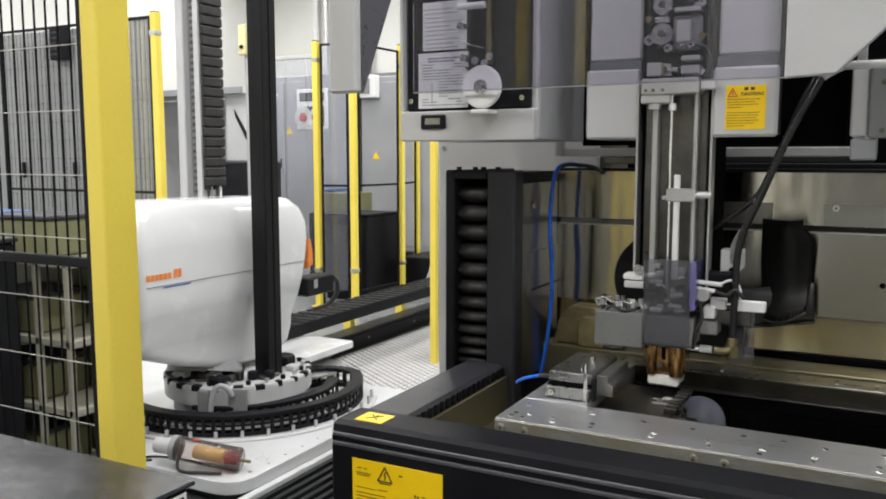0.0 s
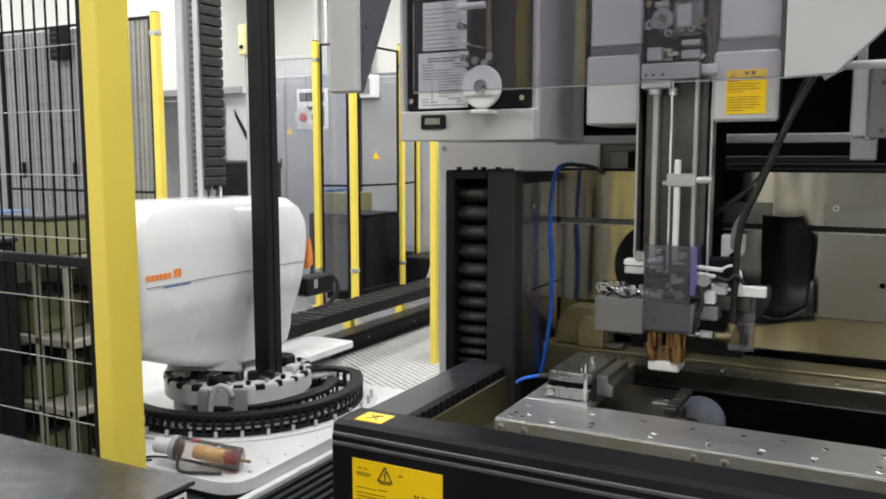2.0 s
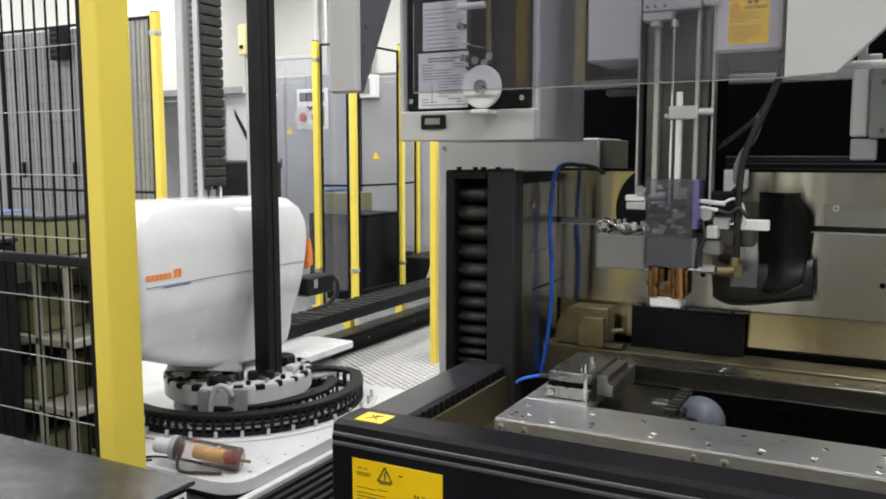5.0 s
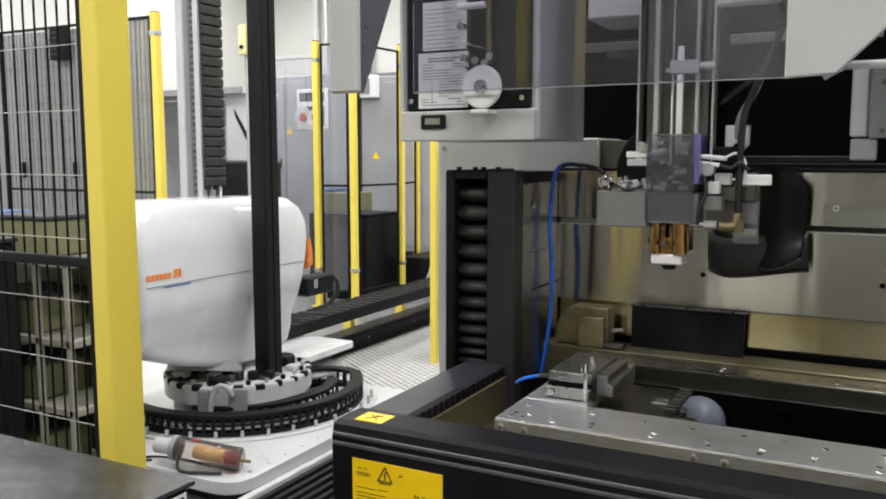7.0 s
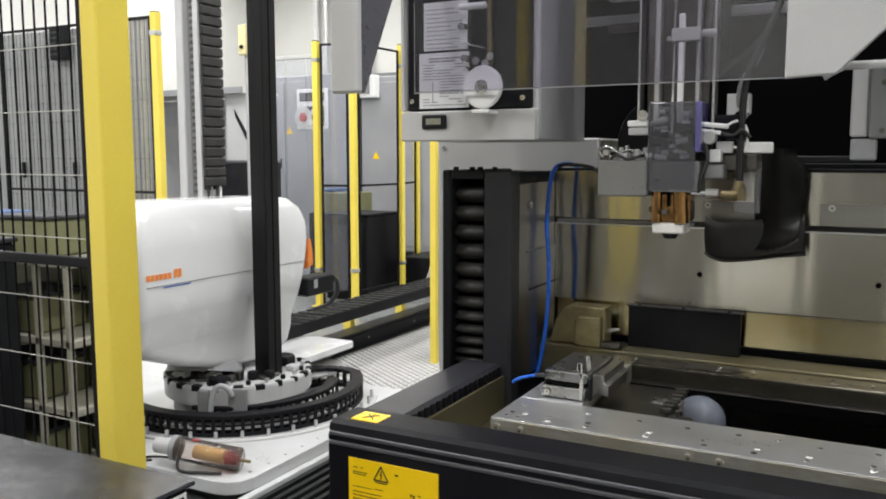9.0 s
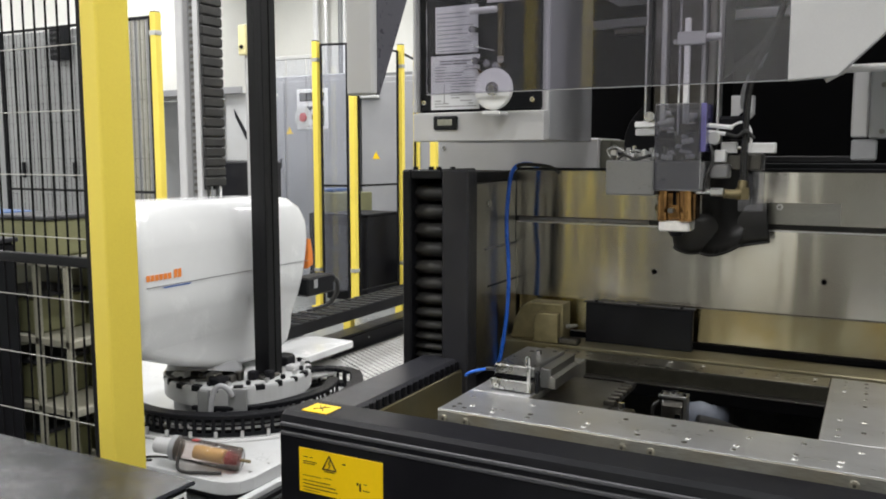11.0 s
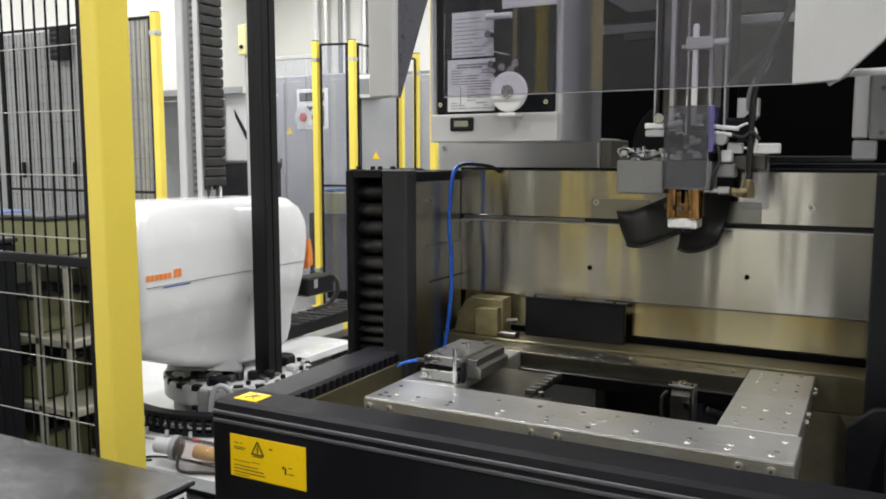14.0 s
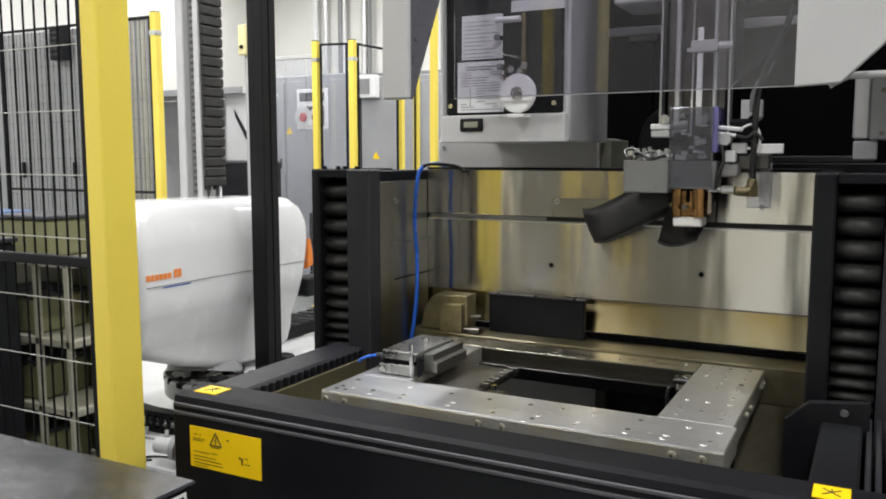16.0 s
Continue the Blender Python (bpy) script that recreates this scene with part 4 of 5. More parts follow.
part("nozzle_fitting", rod((-0.2845, 1.60, 1.089), (-0.262, 1.60, 1.089), 0.008, seg=6), ALU, head)
part("brass_elbow", tube([(-0.261, 1.605, 1.087), (-0.245, 1.61, 1.085), (-0.232, 1.615, 1.09), (-0.229, 1.62, 1.11)], 0.009), BRASS, head, smooth=True)
part("brass_nut", rod((-0.229, 1.62, 1.075), (-0.229, 1.62, 1.098), 0.014, seg=6), BRASS, head)
part("brass_nut", rod((-0.229, 1.62, 1.0985), (-0.229, 1.62, 1.108), 0.010, seg=14, bev=0.001), BRASS, head)
part("clear_shield", bx(-0.243, -0.195, 1.66, 1.664, 1.05, 1.15, 0.001), ACRYLIC, head)
part("black_hose", tube([(-0.06, 1.70, 1.75), (-0.085, 1.66, 1.63), (-0.104, 1.63, 1.579), (-0.142, 1.62, 1.50), (-0.19, 1.615, 1.377), (-0.222, 1.615, 1.292), (-0.228, 1.617, 1.174), (-0.228, 1.62, 1.098)], 0.0068), HOSE, head, smooth=True)
part("black_hose", tube([(-0.075, 1.69, 1.74), (-0.10, 1.66, 1.62), (-0.13, 1.65, 1.55), (-0.165, 1.65, 1.46), (-0.20, 1.655, 1.38), (-0.26, 1.67, 1.33), (-0.29, 1.68, 1.31)], 0.0055), HOSE, head, smooth=True)
part("grey_hose", tube([(-0.195, 1.625, 1.375), (-0.205, 1.63, 1.34), (-0.235, 1.65, 1.29), (-0.24, 1.66, 1.25)], 0.006), GREY, head, smooth=True)

# ---- fixed machine body behind the tank ----
body = thing("erosion_machine", "light grey cast machine body behind the tank", "machine")
part("column_base", bx(-1.09, -0.63, 2.05, 2.26, 0.0, 1.502, 0.004), LIGHTGREY, body)
# Side of the column base, darker and more olive than its front.
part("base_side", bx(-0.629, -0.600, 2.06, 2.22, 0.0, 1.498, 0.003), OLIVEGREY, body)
part("lower_bed", bx(-0.594, 0.9, 2.06, 2.75, 0.0, 1.40, 0.004), DARKSTEEL, body)
bolt(-1.07, 2.05, 1.478, (0, -1, 0), 0.007, body)
# Near-black sheets added to close the unlit cavity behind the head.
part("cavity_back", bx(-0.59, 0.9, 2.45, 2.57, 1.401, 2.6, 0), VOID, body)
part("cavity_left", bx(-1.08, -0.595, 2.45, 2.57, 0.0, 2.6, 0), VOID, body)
part("slide_bar", bx(-0.35, -0.01, 2.10, 2.13, 1.4405, 1.456, 0.002), CHARCOAL, body)
part("slide_bar_low", bx(-0.45, 0.05, 2.08, 2.2, 1.4005, 1.439, 0.002), BLACK, body)
part("machine_base", bx(-0.95, 0.7, 1.25, 2.045, 0.0, 0.48, 0.01), CHARCOAL, body)
part("right_column", bx(0.47, 1.3, 1.40, 2.045, 0.485, 2.3, 0.01), LIGHTGREY, body)


# ---- rubber flaps that drag along the tank wall ----
def flap(name, w, h, curl, bulge, label):
    """A bent rubber sheet: origin at the middle of its lower edge, hanging in the x-z plane."""
    bm = bmesh.new()
    nu, nv = 14, 12
    grid = []
    for j in range(nv + 1):
        v = j / nv
        row = []
        for i in range(nu + 1):
            u = i / nu - 0.5
            x = u * w * (0.86 + 0.14 * min(1.0, v / 0.6)) * (1.0 - (0.45 * min(1.0, max(0.0, (v - 0.80) / 0.1)) if u > 0 else 0.0))
            y = -bulge * (1 - 4 * u * u) * (0.5 + 0.5 * v) - curl * max(0.0, 0.35 - v) ** 2 * 4 * (1 + u)
            z = v * h + 0.035 * (u + 0.1) ** 2 * (1 - v) * 4 * 0.3 + 0.02 * u * (1 - v)
            row.append(bm.verts.new((x, y, z)))
        grid.append(row)
    for a, b in zip(grid, grid[1:]):
        for i in range(nu):
            bm.faces.new((a[i], a[i + 1], b[i + 1], b[i]))
    t = thing(name, label, "rubber flap", "rubber flaps")
    low = [tuple(v.co) for v in grid[0]]
    bmesh.ops.solidify(bm, geom=bm.faces[:], thickness=0.003)
    part("sheet", bm, RUBBER, t, smooth=True)
    part("edge_bead", tube(low, 0.0028, smooth_steps=1, seg=8), RUBBER, t, smooth=True)
    return t
flap_right = flap("rubber_flap", 0.105, 0.21, 0.10, 0.05, "black rubber splash flap hanging behind the machine head")
def ribbon(name, path, width, label):
    """A curled rubber strip: a line of places and the strip's width vector."""
    pts = [Vector(p) for p in path]
    fine = []
    for i in range(len(pts) - 1):
        p0, p1, p2, p3 = pts[max(i - 1, 0)], pts[i], pts[i + 1], pts[min(i + 2, len(pts) - 1)]
        for k in range(6):
            s = k / 6
            fine.append(0.5 * ((2 * p1) + (p2 - p0) * s + (2 * p0 - 5 * p1 + 4 * p2 - p3) * s * s + (3 * p1 - p0 - 3 * p2 + p3) * s ** 3))
    fine.append(pts[-1])
    bm = bmesh.new()
    w = Vector(width)
    rows = [[bm.verts.new(p + w * k / 5 + Vector((0, -0.010 * math.sin(math.pi * k / 5), 0))) for k in range(6)] for p in fine]
    for a, b in zip(rows, rows[1:]):
        for k in range(5):
            bm.faces.new((a[k], a[k + 1], b[k + 1], b[k]))
    bmesh.ops.recalc_face_normals(bm, faces=bm.faces)
    low = [tuple(r[5].co) for r in rows]
    bmesh.ops.solidify(bm, geom=bm.faces[:], thickness=0.003)
    t = thing(name, label, "rubber flap", "rubber flaps")
    part("sheet", bm, RUBBER, t, smooth=True)
    part("edge_bead", tube(low, 0.0028, smooth_steps=1, seg=8), RUBBER, t, smooth=True)
    return t
flap_left = ribbon("rubber_flap", [(0.13, 0.0, 0.14), (0.085, -0.012, 0.118), (0.03, -0.026, 0.088), (-0.015, -0.02, 0.066), (-0.045, 0.0, 0.060), (-0.062, 0.02, 0.060)], (0.032, 0.0, -0.078), "short curled black rubber splash flap by the tank wall")

# ---- desk in front ----
desk = thing("control_desk", "dark grey metal control desk with a flat top", "control desk")
part("desk_top", bx(-1.95, -0.828, 0.05, 0.832, 0.992, 1.0, 0.003), DESK, desk)
part("desk_body", bx(-1.93, -0.836, 0.07, 0.822, 0.0, 0.9915, 0.003), BLACK, desk)
pn = part("side_panel", bx(-0.8355, -0.8295, 0.12, 0.815, 0.3, 0.9905, 0.001), BLACK, desk)
for q in ((0.12, 0.812, 0.9845, 0.9895), (0.808, 0.812, 0.3, 0.984)):
    part("panel_line", bx(-0.8293, -0.8285, q[0], q[1], q[2], q[3], 0), WHITEPLASTIC, pn)

# ---- safety fence beside the desk ----
def fence_post(x, y, h, w=0.06, d=0.06, clips=(0.35, 2.37), lbl="yellow powder-coated fence post bolted to the floor"):
    p = thing("fence_post", lbl, "fence post", "yellow fence posts")
    p.location = (x, y, 0)
    part("tube", bx(-w / 2, w / 2, -d / 2, d / 2, 0.012, h, 0.004, seg=2), YELLOW, p)
    part("foot_plate", bx(-w, w, -d, d, 0.0, 0.011, 0.002), YELLOW, p)
    part("cap", bx(-w / 2 + 0.002, w / 2 - 0.002, -d / 2 + 0.002, d / 2 - 0.002, h + 0.0005, h + 0.008, 0.002), BLACK, p)
    if w > 0.06:
        part("edge_strip", bx(w / 2 + 0.001, w / 2 + 0.022, -0.015, 0.015, 0.05, h - 0.02, 0.002), BLACK, p)
    for z in clips:
        part("clip", bx(-w / 2 - 0.006, w / 2 + 0.006, -d / 2 - 0.006, d / 2 + 0.006, z, z + 0.035, 0.002), ALU, p)
    return p
def fence_panel(p, q, z0, z1, pitch, rows, label, wire=0.0016, mid=1.18, edge=0.02, pane=False, cross=WIRE):
    """A black mesh panel between two floor points: frame, thin uprights and a few cross wires."""
    p, q = Vector((*p, 0)), Vector((*q, 0))
    d = (q - p).normalized()
    L = (q - p).length
    n = Vector((-d.y, d.x, 0))
    f = thing("safety_fence", label, "fence panel", "black mesh fence panels")
    f.matrix_basis = Matrix.Translation(p) @ Matrix.Rotation(math.atan2(d.y, d.x), 4, "Z")
    part("upright", bx(0, edge, -0.01, 0.01, 0.0, z1, 0.002), BLACK, f)
    part("upright", bx(L - 0.02, L, -0.01, 0.01, 0.0, z1, 0.002), BLACK, f)
    for z in (z0, mid, z1 - 0.02):
        part("rail", bx(0.021, L - 0.021, -0.009, 0.009, z, z + 0.02, 0.002), BLACK, f)
    if pane:
        part("clear_panel", bx(0.021, L - 0.021, -0.002, 0.002, z0 + 0.021, z1 - 0.021, 0), CURTAIN, f, "clear plastic panel").visible_shadow = False
        return f
    k = 0
    x = pitch + edge
    while x < L - 0.02:
        w = part("upright_wire", rod((x, -0.003, z0), (x, -0.003, z1), wire, seg=6), WIRE, f) if k < 140 else None
        x += pitch
        k += 1
    for z in rows:
        part("cross_wire", rod((0.01, wire + 0.0012, z), (L - 0.01, wire + 0.0012, z), wire * 0.45, seg=6), cross, f)
    return f
fence_post(-1.264, 1.080, 2.5, 0.043, 0.075, lbl="large yellow powder-coated fence post beside the desk")
for x in (-1.33, -1.64):
    fence_post(x, -1.0, 2.5, 0.05, 0.06)
fence_panel((-1.305, 1.10), (-3.1, 1.10), 0.12, 2.4, 0.0335, [1.667 + 0.1245 * (k - 11) for k in range(17)], "black welded mesh panel of the safety fence", 0.0024, 1.237, 0.05, cross=ZINC)

# ---- robot ----
robot = thing("transfer_robot", "white enclosed transfer robot on a round turntable", "robot")
prof = [(2.62, 0.565), (2.70, 0.515), (2.9, 0.44), (3.08, 0.388), (3.26, 0.360), (3.5, 0.352), (3.65, 0.372), (3.72, 0.41), (3.755, 0.49), (3.79, 0.72), (3.835, 0.90), (3.85, 1.0), (3.84, 1.10),
        (3.80, 1.185), (3.73, 1.23), (3.62, 1.242), (3.0, 1.25), (2.75, 1.252), (2.66, 1.24), (2.61, 1.18), (2.60, 1.05), (2.60, 0.72)]
shell_bm = prism(prof, "x", -3.27, -2.885, 0.05, seg=4)
for z in (0.44, 0.50, 0.56, 0.62, 0.68, 0.74, 0.80, 0.86, 0.95, 1.05, 1.12, 1.18):
    bmesh.ops.bisect_plane(shell_bm, geom=shell_bm.verts[:] + shell_bm.edges[:] + shell_bm.faces[:], plane_co=(0, 0, z), plane_no=(0, 0, 1))
for v in shell_bm.verts:
    if v.co.x > -3.0:
        v.co.x -= 0.055 * max(0.0, min(1.0, (0.80 - v.co.z) / 0.24)) ** 1.6 + 0.05 * max(0.0, (v.co.z - 1.05) / 0.2) ** 2
part("shell", shell_bm, WHITE, robot, "white glossy enamel shell", smooth=True)
def on_side(u0, u1, z0, z1, tilt, name, material):
    bm = prism([(u0, z0), (u1, z0 + tilt * (u1 - u0)), (u1, z1 + tilt * (u1 - u0)), (u0, z1)], "x", -2.8845, -2.8825)
    return part(name, bm, material, robot)
# maker's mark as plain shapes, and the thin line beside it
for k in range(8):
    u = 2.632 + 0.0255 * k + (0.012 if k > 5 else 0.0)
    on_side(u, u + 0.0205, 0.897, 0.936 if k > 5 else 0.924, 0.05, "mark_shape", ORANGE)
on_side(2.632, 3.82, 0.866, 0.870, 0.0, "side_line", FADEDINK)
on_side(2.73, 2.90, 0.856, 0.863, 0.0, "mark_shape", BLUEINK)
part("rear_lamp", prism([(3.845, 0.815), (3.90, 0.835), (3.895, 0.90), (3.878, 0.985), (3.853, 0.99)], "x", -2.96, -2.90, 0.008), ORANGE, robot, "orange signal panel")
rs = part("rear_socket", bx(-2.99, -2.87, 3.80, 4.06, 0.655, 0.765, 0.01), BLACK, robot)
part("socket_tag", bx(-2.869, -2.866, 3.855, 3.89, 0.70, 0.75, 0.001), PALEGREY, rs)
part("socket_plug", rod((-2.93, 4.061, 0.725), (-2.93, 4.12, 0.725), 0.03, seg=14, bev=0.004), BLACK, rs)
part("socket_cable", tube([(-2.93, 4.12, 0.725), (-2.93, 4.17, 0.70), (-2.94, 4.18, 0.62), (-2.97, 4.14, 0.56), (-3.02, 4.05, 0.53)], 0.014), RUBBER, rs, smooth=True)
mast = part("mast", bx(-2.83, -2.735, 3.28, 3.39, 0.302, 3.6, 0.004), MASTBLACK, robot, "black anodised mast")
for y in (3.30, 3.37):
    part("mast_screw", rod((-2.735, y, 2.455), (-2.7315, y, 2.455), 0.007, seg=10), VOID, mast)
part("mast_groove", bx(-2.7352, -2.7335, 3.332, 3.338, 0.32, 3.59, 0), VOID, mast)
part("lift_column", bx(-3.64, -3.578, 3.60, 3.68, 0.13, 3.6, 0.006), LIGHTGREY, robot)
part("column_rack", bx(-3.577, -3.505, 3.64, 3.68, 0.6, 3.6, 0.002), GREY, robot)
for k in range(60):
    part("rack_tooth", bx(-3.556, -3.526, 3.630, 3.6395, 1.25 + k * 0.039, 1.268 + k * 0.039, 0.002), DARKSTEEL, robot)
part("column_strip", bx(-3.504, -3.460, 3.60, 3.68, 0.6, 3.6, 0.005), LIGHTGREY, robot)
lc = part("lift_chain", bx(-3.452, -3.43, 3.60, 3.742, 1.27, 3.6, 0.004), BLACK, robot, "black energy chain")
for k, (y, h) in enumerate(((3.60, 1.20), (3.63, 1.22), (3.67, 1.19), (3.70, 1.21))):
    part("chain_cable", tube([(-3.42, y, 1.30), (-3.42, y + 0.004, 1.25), (-3.418, y - 0.006, h)], 0.007), (RUBBER, GREY, RUBBER, WHITEPLASTIC)[k], lc, smooth=True)
for k in range(40):
    z = 1.29 + k * 0.057
    part("chain_link", bx(-3.429, -3.405, 3.575, 3.745, z, z + 0.053, 0.008), RUBBER, lc)
# turntable
CX, CY = -3.0, 3.35
part("turntable", rod((CX, CY, 0.225), (CX, CY, 0.322), 0.385, seg=72, bev=0.006), PLATEWHITE, robot, smooth=False)
part("turntable_ring", rod((CX, CY, 0.13), (CX, CY, 0.224), 0.34, seg=64, bev=0.006), GREY, robot)
part("neck", rod((-3.12, 3.22, 0.3235), (-3.13, 3.24, 0.40), 0.20, seg=48, r2=0.18), PALEGREY, robot, smooth=False)
part("neck_seal", rod((-3.12, 3.22, 0.323), (-3.12, 3.22, 0.336), 0.21, seg=48, bev=0.004), DARKSTEEL, robot)
for k in range(22):
    a = 2 * math.pi * k / 22
    m = Matrix.Translation((CX + 0.373 * math.cos(a), CY + 0.373 * math.sin(a), 0.3)) @ Matrix.Rotation(a, 4, "Z")
    wide = 0.024 if k % 3 else 0.013
    bm = bx(-0.02, 0.0135, -wide, wide, 0.0, 0.031 if k % 2 else 0.026, 0.003)
    bmesh.ops.transform(bm, matrix=m, verts=bm.verts)
    part("ring_notch", bm, BLACK, robot)
    c = a + math.pi / 22
    x, y = CX + 0.34 * math.cos(c), CY + 0.34 * math.sin(c)
    part("ring_pin", rod((x, y, 0.3225), (x, y, 0.345), 0.013, seg=10, bev=0.003), BLACK if k % 2 else ALU, robot)
random.seed(21)
for k in range(30):
    a = random.uniform(-2.8, 1.2)
    r = random.uniform(0.20, 0.31)
    x, y = CX + r * math.cos(a), CY + r * math.sin(a)
    s = random.uniform(0.012, 0.04)
    part("machine_detail", bx(x - s, x + s, y - s, y + s, 0.3225, 0.332 + random.uniform(0.005, 0.045), 0.006), random.choice((BLACK, DARKSTEEL, BLACK, LIGHTGREY, LIGHTGREY)), robot)
part("grey_elbow", tube([(-2.829, 2.944, 0.15), (-2.827, 2.952, 0.26), (-2.816, 2.966, 0.323), (-2.793, 2.981, 0.345), (-2.768, 3.0, 0.332), (-2.752, 3.02, 0.29)], 0.014), PALEGREY, robot, smooth=True)
part("elbow_bracket", prism([(-2.778, 3.014), (-2.695, 3.056), (-2.71, 3.085), (-2.79, 3.04)], "z", 0.20, 0.322, 0.004), GREY, robot)
part("ring_gap", prism([(-2.91, 2.945), (-2.86, 2.96), (-2.87, 3.0), (-2.92, 2.985)], "z", 0.20, 0.315, 0.003), GREY, robot)
tray_top = part("side_shelf", bx(-3.28, -2.875, 3.77, 4.265, 0.264, 0.31, 0.006), WHITE, robot, "white side shelf")
part("shelf_web", bx(-3.22, -2.98, 3.82, 4.2, 0.2125, 0.263, 0.004), DARKSTEEL, robot)
part("swing_disc", rod((-2.97, 3.90, 0.20), (-2.97, 3.90, 0.212), 0.235, seg=48, bev=0.003), ALU, robot)

# round energy chain lying on the base plate
chain = thing("energy_chain", "black plastic energy chain laid in a loop round the turntable", "cable chain")
link = bx(-0.034, 0.034, -0.032, 0.032, 0.084, 0.105, 0.003)
for boxed in ((-0.034, 0.034, -0.032, 0.032, 0.0, 0.02), (-0.009, 0.009, -0.031, -0.025, 0.0195, 0.0845), (-0.009, 0.009, 0.025, 0.031, 0.0195, 0.0845)):
    bx(*boxed, 0.0, link)
lm = bpy.data.meshes.new("link")
link.to_mesh(lm)
link.free()
lm.materials.append(BLACK)
pathpts = []
for k in range(46):
    a = math.radians(-140 + k * 4.1)
    pathpts.append((-3.05 + 0.62 * math.cos(a), 3.45 + 0.62 * math.sin(a), a + math.pi / 2))
ex, ey, ea = pathpts[-1]
for k in range(10):
    b = ea + math.radians(20 * (k + 1))
    ex, ey = ex + 0.066 * math.cos(b), ey + 0.066 * math.sin(b)
    pathpts.append((ex, ey, b))
for k in range(16):
    a = math.radians(30 - k * 7)
    pathpts.append((-3.05 + 0.485 * math.cos(a), 3.45 + 0.485 * math.sin(a), a + math.pi / 2))
for x, y, a in pathpts:
    o = new("link", lm)
    o.parent = chain
    o.matrix_basis = pose(x, y, 0.128 if math.hypot(x + 3.05, y - 3.45) > 0.55 else 0.129, 0, 0, math.degrees(a))

for dz, dr, m in ((0.034, 0.008, LIGHTGREY), (0.052, -0.008, GREY), (0.070, 0.006, BLACK)):
    part("inner_cable", tube([(-3.05 + (0.62 + dr) * math.cos(math.radians(g)), 3.45 + (0.62 + dr) * math.sin(math.radians(g)), 0.128 + dz) for g in range(-138, 45, 12)], 0.007), m, chain, smooth=True)

# base plate, guide edge
plate = thing("robot_base_plate", "white painted steel base plate of the robot track", "base plate")
part("plate", prism([(-4.3, 2.47), (-2.38, 2.47), (-2.315, 2.482), (-2.268, 2.52), (-2.25, 2.585), (-2.25, 4.01), (-4.3, 4.01)], "z", 0.068, 0.125, 0.004), PLATEWHITE, plate)
part("plate_edge", bx(-2.248, -2.214, 2.2, 4.01, 0.021, 0.072, 0.004), PLATEWHITE, plate)
part("plate_foot", bx(-4.25, -2.32, 2.55, 3.95, 0.0, 0.0675, 0.004), CHARCOAL, plate)
for k in range(12):
    part("plate_screw", rod((-2.30, 2.62 + k * 0.12, 0.125), (-2.30, 2.62 + k * 0.12, 0.1275), 0.007, seg=8), ALU, plate)
part("guide_arc", tube([(-3.05 + 0.72 * math.cos(math.radians(a)), 3.45 + 0.72 * math.sin(math.radians(a)), 0.128) for a in range(-140, 31, 10)], 0.012), LIGHTGREY, plate, smooth=True)
for k in range(18):
    a = math.radians(-140 + 10 * k)
    part("arc_pin", rod((-3.05 + 0.70 * math.cos(a), 3.45 + 0.70 * math.sin(a), 0.125), (-3.05 + 0.70 * math.cos(a), 3.45 + 0.70 * math.sin(a), 0.17), 0.009, seg=8), ALU, plate)
trk = thing("robot_track", "black finned floor track under the robot", "floor track")
part("track_bed", bx(-2.31, -1.72, 2.2, 6.5, 0.0, 0.02, 0.002), BLACK, trk)
for k in range(9):
    part("track_fin", bx(-2.205 + k * 0.053, -2.180 + k * 0.053, 2.2, 4.2, 0.0205, 0.055, 0.002), BLACK, trk)
# filter bottle on the plate
fl = thing("air_filter", "clear air filter bowl with red end on the base plate", "air filter")
a, b = Vector((-2.63, 2.53, 0.205)), Vector((-2.37, 2.60, 0.178))
ax = (b - a).normalized()
part("white_cap", rod(a - ax * 0.10, a - ax * 0.002, 0.036, seg=24, bev=0.008), LIGHTGREY, fl)
part("cap_collar", rod(a - ax * 0.016, a + ax * 0.012, 0.0545, seg=28, bev=0.003), PALEGREY, fl)
part("bowl", rod(a, b + ax * 0.03, 0.052, seg=28, bev=0.006), GLASS, fl, smooth=True)
part("element", rod(a + ax * 0.09, b - ax * 0.04, 0.030, seg=20), AMBER, fl)
part("red_end", rod(b - ax * 0.03, b + ax * 0.024, 0.036, seg=28, r2=0.03, bev=0.004), REDCLEAR, fl)
part("drain", rod(b + ax * 0.031, b + ax * 0.075, 0.007, seg=10), BRASS, fl)
part("red_mark", bx(-2.55, -2.52, 2.54, 2.56, 0.248, 0.251, 0), REDPLASTIC, fl)
part("cable", tube([(-2.72, 2.55, 0.19), (-2.64, 2.56, 0.235), (-2.60, 2.52, 0.20), (-2.56, 2.47, 0.14), (-2.44, 2.50, 0.137), (-2.38, 2.53, 0.137)], 0.007), RUBBER, fl, smooth=True)
part("cable", tube([(-2.75, 2.50, 0.14), (-2.82, 2.46, 0.136), (-2.80, 2.53, 0.136), (-2.70, 2.56, 0.14)], 0.006), RUBBER, fl, smooth=True)

# ---- floor beyond the robot ----
tread = tagged(part("tread_plate", bx(-3.395, -2.311, 4.013, 6.75, 0.0, 0.03, 0.002), TREADBASE), "bright steel tread plate flooring", "tread plate", kind="structure")
tv, tf = [], []
ca, sa = math.cos(radians(28)), math.sin(radians(28))
